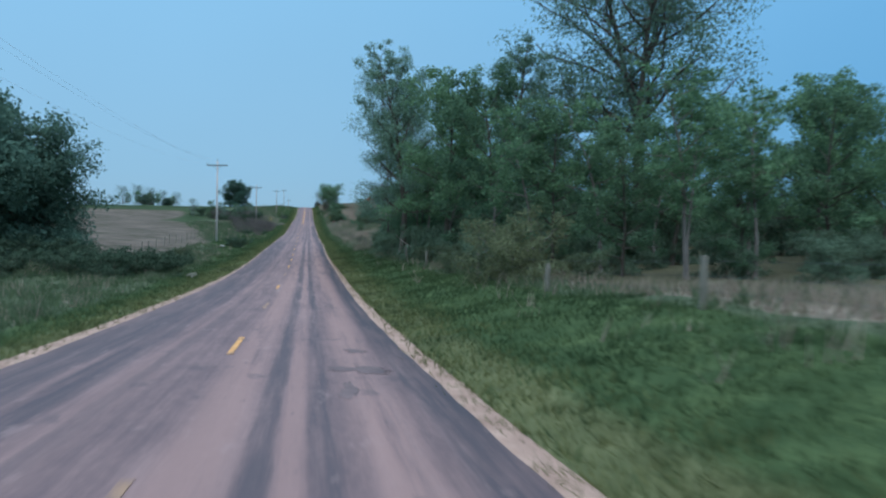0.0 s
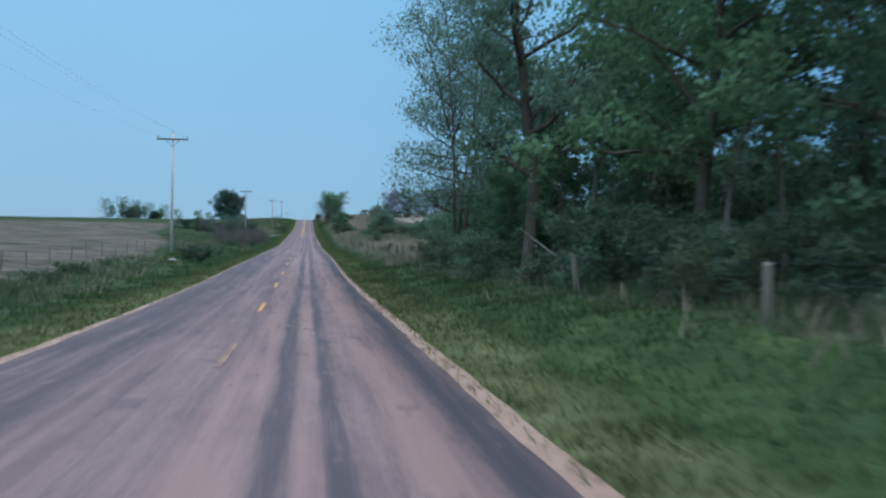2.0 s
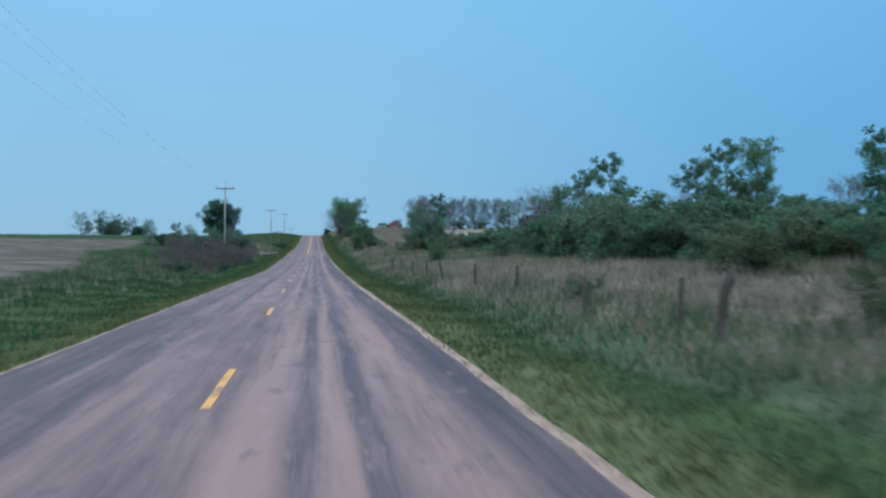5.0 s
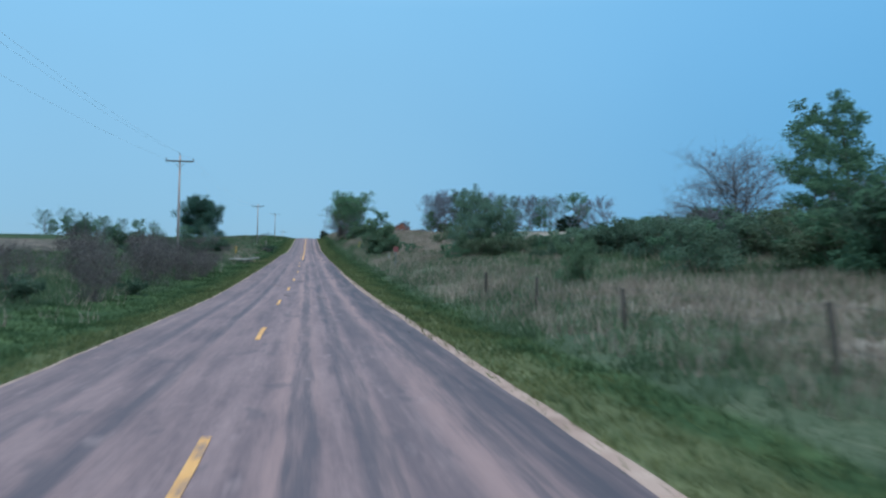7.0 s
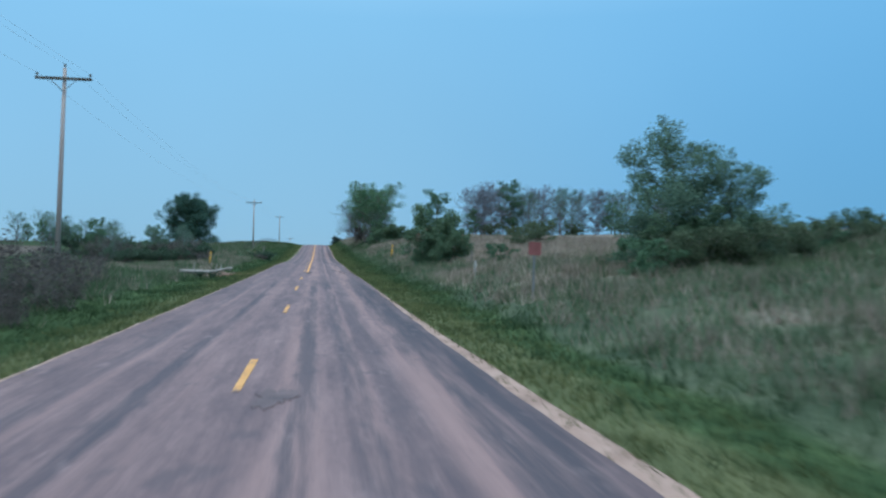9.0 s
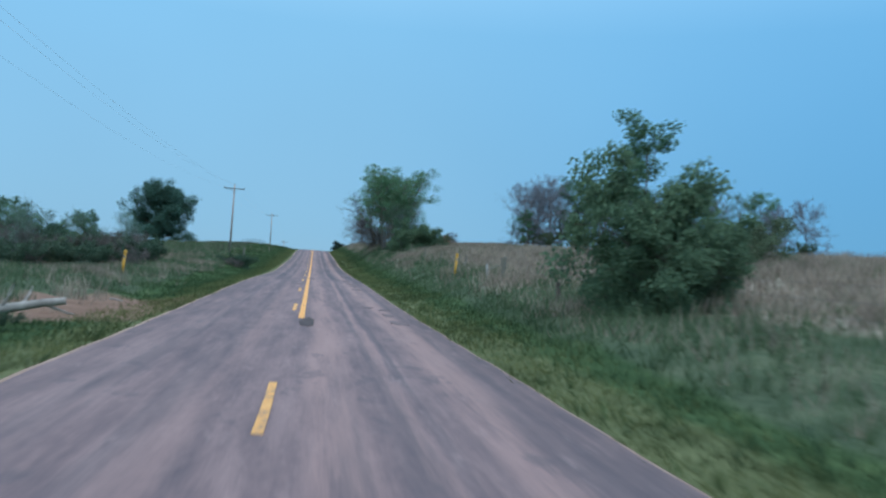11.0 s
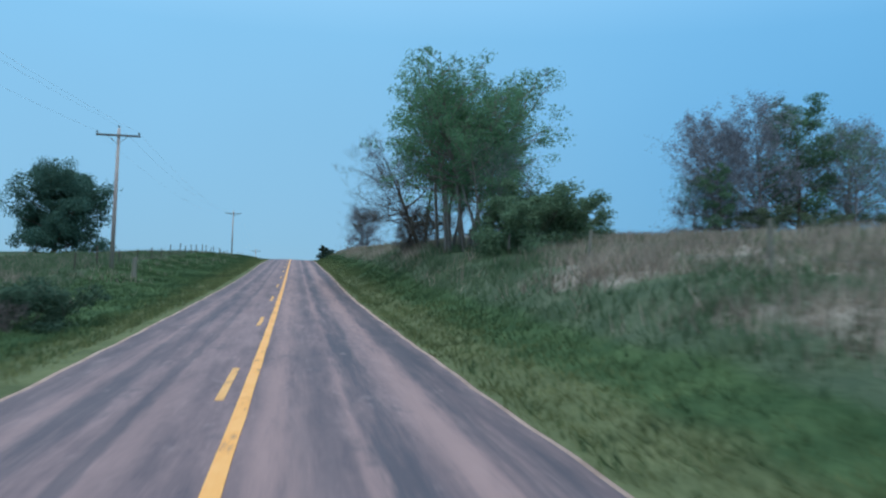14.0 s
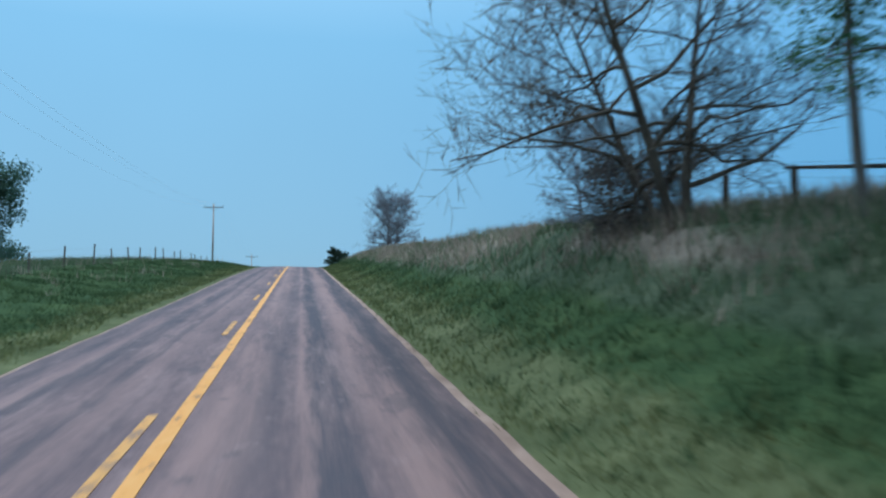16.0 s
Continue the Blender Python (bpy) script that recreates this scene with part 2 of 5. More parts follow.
def asphalt_material():
    """Worn asphalt, its red partly headlight warmth put into the colour: long streaks along the road, wheel tracks, tar
    bands and blotches.
    """
    m = bpy.data.materials.new("worn_asphalt")
    m.use_nodes = True
    n, l = m.node_tree.nodes, m.node_tree.links
    b = n["Principled BSDF"]
    b.inputs["Roughness"].default_value = 0.85
    b.inputs["Specular IOR Level"].default_value = 0.3
    co = n.new("ShaderNodeTexCoord")

    def noise_tex(scale, stretch, detail=4.0, rough=0.55):
        mp, t = n.new("ShaderNodeMapping"), n.new("ShaderNodeTexNoise")
        mp.inputs["Scale"].default_value = stretch
        t.inputs["Scale"].default_value, t.inputs["Detail"].default_value, t.inputs["Roughness"].default_value = scale, detail, rough
        l.new(co.outputs["Object"], mp.inputs["Vector"])
        l.new(mp.outputs["Vector"], t.inputs["Vector"])
        return t.outputs["Fac"]

    def math(op, a, c, d=None):
        k = n.new("ShaderNodeMath")
        k.operation = op
        for i, v in enumerate((a, c, d)):
            if v is None:
                continue
            if isinstance(v, (int, float)):
                k.inputs[i].default_value = v
            else:
                l.new(v, k.inputs[i])
        return k.outputs[0]

    def blend(fac, c1, c2):
        k = n.new("ShaderNodeMixRGB")
        l.new(fac, k.inputs["Fac"])
        for key, c in (("Color1", c1), ("Color2", c2)):
            if isinstance(c, tuple):
                k.inputs[key].default_value = (*c, 1)
            else:
                l.new(c, k.inputs[key])
        return k.outputs["Color"]

    def smooth(v, lo, hi):
        k = n.new("ShaderNodeMapRange")
        k.interpolation_type = "SMOOTHSTEP"
        l.new(v, k.inputs["Value"])
        k.inputs["From Min"].default_value, k.inputs["From Max"].default_value = lo, hi
        return k.outputs["Result"]

    streak = noise_tex(1.3, (1.0, 0.010, 1.0), 5.0, 0.65)
    streak2 = noise_tex(5.5, (1.0, 0.020, 1.0), 4.0, 0.6)
    grain = noise_tex(60.0, (1.0, 0.6, 1.0), 3.0)
    pebble = noise_tex(14.0, (1.0, 0.45, 1.0), 4.0, 0.7)
    mottle = noise_tex(1.5, (1.0, 0.22, 1.0), 6.0, 0.65)
    base = ramp_node(n, [(0.36, (0.11, 0.074, 0.078)), (0.64, (0.31, 0.19, 0.172)), (0.5, (0.2, 0.122, 0.116))])
    v = math("ADD", math("MULTIPLY", streak, 0.42), math("MULTIPLY", streak2, 0.28))
    v = math("ADD", v, math("MULTIPLY", mottle, 0.30))
    v = math("ADD", v, math("MULTIPLY", math("SUBTRACT", grain, 0.5), 0.2))
    v = math("ADD", v, math("MULTIPLY", math("SUBTRACT", pebble, 0.5), 0.22))
    l.new(v, base.inputs["Fac"])
    sep = n.new("ShaderNodeSeparateXYZ")
    l.new(co.outputs["Object"], sep.inputs[0])
    col = base.outputs["Color"]

    def stretch_of_road(y0, y1):
        return math("MULTIPLY", smooth(sep.outputs["Y"], y0 - 9, y0 + 9), math("SUBTRACT", 1.0, smooth(sep.outputs["Y"], y1 - 9, y1 + 9)))

    first, second, third, fourth = stretch_of_road(-90, 122), stretch_of_road(122, 226), stretch_of_road(226, 268), stretch_of_road(268, 800)
    # wheel-polished, dusty strips between the bands: x, half width, strength
    wob = math("MULTIPLY", math("SUBTRACT", noise_tex(1.0, (0.0, 0.03, 1.0), 3.0), 0.5), 0.3)
    x = math("ADD", sep.outputs["X"], wob)
    for xb, wdt, amount in ((-0.85, 0.30, 0.65), (0.85, 0.34, 0.75), (-0.08, 0.13, 0.6), (-2.25, 0.25, 0.3), (-3.3, 0.10, 0.3)):
        near = math("SUBTRACT", 1.0, smooth(math("ABSOLUTE", math("SUBTRACT", x, xb), 0.0), wdt * 0.4, wdt * 1.4))
        worn = smooth(noise_tex(1.0, (1.6, 0.06, 1.0), 6.0, 0.7), 0.36, 0.56)
        col = blend(math("MULTIPLY", math("MULTIPLY", near, worn), amount), col, (0.37, 0.212, 0.182))
    # tar bands by stretch of the road: x, half width, strength, seed
    tar = (0.075, 0.06, 0.068)
    for zone, bands in ((first, ((-0.35, 0.13, 0.75, 0.0), (0.18, 0.12, 0.8, 3.0), (1.56, 0.25, 0.95, 7.0), (-3.6, 0.75, 0.75, 19.0), (-2.85, 0.18, 0.55, 15.0), (-2.2, 0.13, 0.35, 11.0))),
                        (second, ((-0.78, 0.14, 0.75, 2.0), (-0.2, 0.18, 0.75, 5.0), (0.25, 0.2, 0.4, 8.0), (1.3, 0.48, 0.85, 12.0), (-2.56, 0.12, 0.75, 21.0), (-3.5, 0.16, 0.55, 23.0))),
                        (third, ((0.1, 0.08, 0.65, 4.0), (-0.2, 0.06, 0.5, 6.0), (1.3, 0.13, 0.4, 13.0), (-2.5, 0.22, 0.4, 25.0), (-3.3, 0.2, 0.45, 37.0))),
                        (fourth, ((0.13, 0.23, 0.9, 14.0), (-0.6, 0.32, 0.4, 16.0), (1.25, 0.32, 0.8, 17.0), (-2.4, 0.09, 0.65, 27.0), (-3.0, 0.22, 0.75, 29.0), (-3.8, 0.22, 0.5, 31.0)))):
        for xb, wdt, amount, seed in bands:
            def shifted(scale, size, detail):
                mp, t = n.new("ShaderNodeMapping"), n.new("ShaderNodeTexNoise")
                mp.inputs["Scale"].default_value, mp.inputs["Location"].default_value = scale, (0.0, seed * 3, seed)
                t.inputs["Scale"].default_value, t.inputs["Detail"].default_value, t.inputs["Roughness"].default_value = size, detail, 0.7
                l.new(co.outputs["Object"], mp.inputs["Vector"])
                l.new(mp.outputs["Vector"], t.inputs["Vector"])
                return t.outputs["Fac"]
            side = math("MULTIPLY", math("SUBTRACT", shifted((0.0, 0.06, 1.0), 1.0, 4.0), 0.5), 0.3)
            x2 = math("ADD", sep.outputs["X"], side)
            ragged = math("MULTIPLY", math("SUBTRACT", shifted((1.0, 0.045, 1.0), 7.0, 8.0), 0.5), wdt * 1.5 + 0.1)
            near = math("SUBTRACT", 1.0, smooth(math("ADD", math("ABSOLUTE", math("SUBTRACT", x2, xb), 0.0), ragged), wdt * 0.45, wdt * 1.35))
            worn = smooth(shifted((3.0, 0.11, 1.0), 1.0, 9.0), 0.3, 0.58)
            col = blend(math("MULTIPLY", zone, math("MULTIPLY", math("MULTIPLY", near, worn), amount)), col, tar)
    # sparse ragged stains
    spots = noise_tex(1.7, (1.0, 0.55, 1.0), 6.0, 0.6)
    col = blend(math("MULTIPLY", smooth(spots, 0.62, 0.65), 0.45), col, (0.1, 0.075, 0.08))
    # pale worn flecks
    fleck = noise_tex(3.1, (1.0, 0.35, 1.0), 6.0, 0.7)
    col = blend(math("MULTIPLY", smooth(fleck, 0.60, 0.68), 0.35), col, (0.38, 0.245, 0.222))
    l.new(col, b.inputs["Base Color"])
    bp = n.new("ShaderNodeBump")
    bp.inputs["Strength"].default_value, bp.inputs["Distance"].default_value = 0.35, 0.01
    l.new(grain, bp.inputs["Height"])
    l.new(bp.outputs["Normal"], b.inputs["Normal"])
    return m


def ground_material():
    """Earth under grass: green verge beside the road, tangled dry growth beyond it, tilled brown field and pasture further off."""
    m = bpy.data.materials.new("roadside_ground")
    m.use_nodes = True
    n, l = m.node_tree.nodes, m.node_tree.links
    b = n["Principled BSDF"]
    b.inputs["Roughness"].default_value = 1.0
    b.inputs["Specular IOR Level"].default_value = 0.05
    co = n.new("ShaderNodeTexCoord")
    sep = n.new("ShaderNodeSeparateXYZ")
    l.new(co.outputs["Object"], sep.inputs[0])

    def noise_tex(scale, stretch=(1, 1, 1), detail=5.0):
        mp, t = n.new("ShaderNodeMapping"), n.new("ShaderNodeTexNoise")
        mp.inputs["Scale"].default_value = stretch
        t.inputs["Scale"].default_value, t.inputs["Detail"].default_value = scale, detail
        l.new(co.outputs["Object"], mp.inputs["Vector"])
        l.new(mp.outputs["Vector"], t.inputs["Vector"])
        return t.outputs["Fac"]

    def attr(name):
        a = n.new("ShaderNodeAttribute")
        a.attribute_name = name
        return a.outputs["Fac"]

    def blend(fac, c1, c2):
        k = n.new("ShaderNodeMixRGB")
        l.new(fac, k.inputs["Fac"])
        l.new(c1, k.inputs["Color1"])
        l.new(c2, k.inputs["Color2"])
        return k.outputs["Color"]

    def ramp(v, stops):
        r = ramp_node(n, stops)
        l.new(v, r.inputs["Fac"])
        return r.outputs["Color"]

    def ragged(v, amount=0.6):
        k, s = n.new("ShaderNodeMath"), n.new("ShaderNodeMapRange")
        k.operation = "MULTIPLY_ADD"
        l.new(noise_tex(0.5, detail=6), k.inputs[0])
        k.inputs[1].default_value = amount
        sub = n.new("ShaderNodeMath")
        sub.operation = "SUBTRACT"
        l.new(v, sub.inputs[0])
        sub.inputs[1].default_value = amount / 2
        l.new(sub.outputs[0], k.inputs[2])
        s.interpolation_type = "SMOOTHSTEP"
        l.new(k.outputs[0], s.inputs["Value"])
        s.inputs["From Min"].default_value, s.inputs["From Max"].default_value = 0.3, 0.7
        return s.outputs["Result"]

    mid, fine = noise_tex(0.8), noise_tex(9.0)
    mixn = n.new("ShaderNodeMath")
    mixn.operation = "MULTIPLY_ADD"
    l.new(fine, mixn.inputs[0])
    mixn.inputs[1].default_value = 0.5
    k = n.new("ShaderNodeMath")
    k.operation = "MULTIPLY_ADD"
    l.new(mid, k.inputs[0])
    k.inputs[1].default_value, k.inputs[2].default_value = 0.8, -0.15
    l.new(k.outputs[0], mixn.inputs[2])
    v = mixn.outputs[0]
    verge = ramp(v, [(0.25, (0.028, 0.054, 0.022)), (0.75, (0.095, 0.13, 0.052)), (0.5, (0.054, 0.083, 0.034))])
    rough_c = ramp(v, [(0.25, (0.04, 0.06, 0.035)), (0.8, (0.155, 0.158, 0.096)), (0.5, (0.08, 0.097, 0.056))])
    dry = ramp(v, [(0.25, (0.165, 0.127, 0.1)), (0.8, (0.45, 0.35, 0.275)), (0.5, (0.27, 0.21, 0.163))])
    furrow = noise_tex(0.9, (0.35, 2.2, 1.0), 4.0)
    weeds = n.new("ShaderNodeMath")
    weeds.operation = "MULTIPLY_ADD"
    l.new(noise_tex(0.22, (0.6, 1.6, 1.0), 7.0), weeds.inputs[0])
    weeds.inputs[1].default_value = 0.7
    part_furrow = n.new("ShaderNodeMath")
    part_furrow.operation = "MULTIPLY_ADD"
    l.new(furrow, part_furrow.inputs[0])
    part_furrow.inputs[1].default_value, part_furrow.inputs[2].default_value = 0.5, -0.1
    l.new(part_furrow.outputs[0], weeds.inputs[2])
    field = ramp(weeds.outputs[0], [(0.36, (0.055, 0.06, 0.035)), (0.64, (0.2, 0.15, 0.12)), (0.48, (0.12, 0.092, 0.072))])
    floor_c = ramp(v, [(0.25, (0.05, 0.045, 0.028)), (0.8, (0.15, 0.135, 0.08))])
    far_c = ramp(noise_tex(0.05), [(0.3, (0.03, 0.05, 0.024)), (0.7, (0.06, 0.08, 0.036))])
    earth = ramp(v, [(0.25, (0.14, 0.075, 0.05)), (0.8, (0.32, 0.19, 0.14))])
    # olive strip by the road: dry grass plus painted headlight warmth
    edge_c = ramp(v, [(0.25, (0.07, 0.08, 0.036)), (0.8, (0.19, 0.185, 0.088)), (0.5, (0.12, 0.125, 0.058))])
    col = far_c
    for name, c, am in (("rough", rough_c, 0.6), ("dry", dry, 0.9), ("field", field, 0.55), ("wood", floor_c, 0.5), ("verge", verge, 0.35), ("edge", edge_c, 0.6), ("earth", earth, 0.7)):
        col = blend(ragged(attr(name), am), col, c)
    l.new(col, b.inputs["Base Color"])
    bp = n.new("ShaderNodeBump")
    bp.inputs["Strength"].default_value, bp.inputs["Distance"].default_value = 0.8, 0.12
    l.new(v, bp.inputs["Height"])
    l.new(bp.outputs["Normal"], b.inputs["Normal"])
    return m


ASPHALT, GROUND = asphalt_material(), ground_material()


# ---- large structure: the lie of the land and the road ----
def monotone(xs, ys):
    """A smooth curve through the given heights."""
    xs, ys = np.array(xs, float), np.array(ys, float)
    d = np.diff(ys) / np.diff(xs)
    m = np.concatenate([[d[0]], (d[:-1] + d[1:]) / 2, [d[-1]]])

    def at(x):
        x = np.clip(np.asarray(x, float), xs[0], xs[-1])
        i = np.clip(np.searchsorted(xs, x) - 1, 0, len(xs) - 2)
        w = xs[i + 1] - xs[i]
        s = (x - xs[i]) / w
        return (ys[i] * (1 + 2 * s) * (1 - s) ** 2 + m[i] * w * s * (1 - s) ** 2 + ys[i + 1] * s * s * (3 - 2 * s) - m[i + 1] * w * s * s * (1 - s))
    return at


ROAD_Z = monotone([-600, -150, -40, 0, 19, 38, 58, 78, 97, 149, 180, 228, 248, 267, 287, 315, 345, 370, 395, 412, 428, 446, 472, 520, 700, 1400],
                  [1.0, -1.2, -1.5, -1.67, -1.72, -1.5, -0.98, -0.22, 0.71, 3.08, 4.55, 7.69, 9.03, 10.42, 11.77, 13.98, 16.72, 19.05, 21.25, 22.5, 23.4, 24.05, 24.3, 23.7, 19.5, 14.0])
MID, HALF_L, HALF_R = -1.5, 2.95, 3.3     # centre line, paved half widths
EDGE_L, EDGE_R = MID - HALF_L, MID + HALF_R

# height of the land over the road, by distance along the road (rows) and across it
CROSS_X = [-400, -150, -60, -25, -12, -7.5, -5.2, -4.6, 2.0, 2.5, 4.4, 6.6, 12, 25, 60, 150, 400]
CROSS = [
    (-150, (6, 3, 0, -0.6, -0.5, -0.3, -0.1, -0.06, -0.06, -0.08, 0.1, 0.6, 0.7, 1, 2, 3, 6)),
    (0, (6, 3, 0, -0.6, -0.5, -0.3, -0.1, -0.06, -0.06, -0.08, 0.2, 0.7, 0.8, 1, 2, 3, 6)),
    (60, (5, 3, 1, 0.0, -0.2, -0.1, -0.02, -0.06, -0.06, -0.08, 0.2, 0.5, 0.7, 1, 2, 3, 6)),
    (115, (4, 3, 1, 0.4, 0.1, -0.3, -0.2, -0.06, -0.06, -0.12, -0.15, 0.2, 0.4, 1.5, 4, 6, 8)),
    (170, (3, 2, 1, 0.2, -0.3, -0.5, -0.2, -0.06, -0.06, -0.12, -0.2, 0.2, 0.6, 2, 4.5, 6, 8)),
    (223, (3, 2, 1, 0.6, 0.3, -0.3, -0.2, -0.06, -0.06, -0.1, -0.05, 0.4, 1.2, 2.6, 5, 7, 8)),
    (266, (2, 1, 0.6, -1.1, -0.7, -0.6, -0.2, -0.06, -0.06, -0.1, 0.05, 0.8, 1.8, 3.0, 5, 7, 8)),
    (300, (2, 1, 0.3, -1.5, -0.8, -0.5, -0.2, -0.06, -0.06, -0.1, 0.4, 1.6, 2.5, 3.4, 5, 6, 7)),
    (332, (1, 0.5, 0.0, -0.7, 0.4, -0.1, -0.15, -0.06, -0.06, -0.05, 0.9, 2.3, 2.8, 3.5, 4.5, 5, 6)),
    (380, (0, -0.4, -0.4, -0.1, 0.6, 0.1, -0.1, -0.06, -0.06, -0.02, 0.7, 1.6, 1.9, 2.8, 3.5, 4, 5)),
    (440, (0, -0.4, -0.5, -0.3, 0.6, 0.3, -0.1, -0.06, -0.06, -0.05, 0.4, 1.0, 1.4, 2, 2.5, 3, 4)),
    (520, (1, 1, 1, 0.5, 0.3, 0, -0.1, -0.06, -0.06, -0.05, 0.2, 0.5, 0.7, 1, 1, 1, 1)),
    (1400, (-5, 0, 0, 0, 0, 0, -0.1, -0.06, -0.06, -0.05, 0, 0, 0, 0, 0, 0, -5)),
]
CROSS_Y = np.array([r[0] for r in CROSS], float)
CROSS_Z = np.array([r[1] for r in CROSS], float)
AWAY = monotone([-3000, -600, 0, 200, 470, 900, 3000], [-12, -4, 0, 8, 23, 16, -30])


def land(x, y):
    """Height of the ground at x, y (arrays or numbers)."""
    x, y = np.broadcast_arrays(np.asarray(x, float), np.asarray(y, float))
    i = np.clip(np.searchsorted(CROSS_Y, y) - 1, 0, len(CROSS_Y) - 2)
    s = np.clip((y - CROSS_Y[i]) / (CROSS_Y[i + 1] - CROSS_Y[i]), 0, 1)
    s = s * s * (3 - 2 * s)
    j = np.clip(np.searchsorted(CROSS_X, x) - 1, 0, len(CROSS_X) - 2)
    cx = np.array(CROSS_X)
    u = np.clip((x - cx[j]) / (cx[j + 1] - cx[j]), 0, 1)
    lo = CROSS_Z[i, j] * (1 - u) + CROSS_Z[i, j + 1] * u
    hi = CROSS_Z[i + 1, j] * (1 - u) + CROSS_Z[i + 1, j + 1] * u
    z = ROAD_Z(y) + lo * (1 - s) + hi * s
    off = np.clip((np.abs(x - MID) - 3.6) / 3, 0, 1)
    lumps = 0.10 * np.sin(x * 1.3 + 1.7 * np.sin(y * 0.31)) * np.sin(y * 0.9 + 1.1 * np.sin(x * 0.7)) + 0.12 * np.sin(x * 0.37 + y * 0.21) * np.sin(y * 0.17 - x * 0.11)
    hummock = np.where((x < -7) & (x > -22), 1, 0) * np.clip((-x - 7) / 2, 0, 1) * np.clip((22 + x) / 4, 0, 1) * np.clip((y - 244) / 6, 0, 1) * np.clip((312 - y) / 8, 0, 1)
    return z + off * lumps + hummock * (0.25 + 0.35 * np.sin(x * 0.8 + 0.5 * y) * np.sin(y * 0.45 - 0.3 * x))


def at_ground(x, y, sink=0.0):
    return Vector((x, y, float(land(x, y)) - sink))


def mesh_object(name, verts, faces, mat, smooth=False):
    me = bpy.data.meshes.new(name)
    me.from_pydata([tuple(v) for v in verts] if not isinstance(verts, np.ndarray) else verts.tolist(), [], faces if not isinstance(faces, np.ndarray) else faces.tolist())
    me.materials.append(mat)
    if smooth:
        me.polygons.foreach_set("use_smooth", [True] * len(me.polygons))
    me.update()
    return new(name, me)


def part(name, bm, mat, parent=None, label="", smooth=False):
    """Link a bmesh as one mesh object under a thing."""
    me = bpy.data.meshes.new(name)
    bm.to_mesh(me)
    bm.free()
    me.materials.append(mat)
    if smooth:
        me.polygons.foreach_set("use_smooth", [True] * len(me.polygons))
    ob = new(name, me)
    ob.parent = parent
    if label:
        ob["label"] = label
    return ob


def strip(name, xs, ys, height, mat):
    gx, gy = np.meshgrid(xs, ys)
    v = np.stack([gx.ravel(), gy.ravel(), height(gx, gy).ravel()], 1)
    nx = len(xs)
    i, j = np.meshgrid(np.arange(nx - 1), np.arange(len(ys) - 1))
    a = (j * nx + i).ravel()
    return mesh_object(name, v, np.stack([a, a + 1, a + nx + 1, a + nx], 1), mat, True)


gx = np.unique(np.concatenate([[-3000, -1500, -800, -400, -250, -150], np.arange(-110, -24, 5), np.arange(-24, -12, 1.0), np.arange(-12, 10, 0.4), np.arange(10, 24, 0.8), np.arange(24, 110, 4), [110, 150, 250, 400, 800, 1500, 3000]]))
gy = np.unique(np.concatenate([[-3000, -1200, -500, -250, -120, -60, -30], np.arange(-20, 440, 2.0), np.arange(440, 560, 5), [580, 620, 700, 850, 1100, 1400, 2000, 3000]]))


def ground_height(x, y):
    z = land(x, y)
    far = np.clip((np.abs(x) - 150) / 900, 0, 1)
    far = np.maximum(far, np.clip((np.abs(y - 200) - 700) / 1500, 0, 1))
    return z * (1 - far) + AWAY(y) * far


ground = tagged(strip("ground", gx, gy, ground_height, GROUND), "rolling roadside land with green verge, dry grass and fields", "ground", kind="structure")


def soft(v, lo, hi):
    s = np.clip((v - lo) / (hi - lo), 0, 1)
    return s * s * (3 - 2 * s)


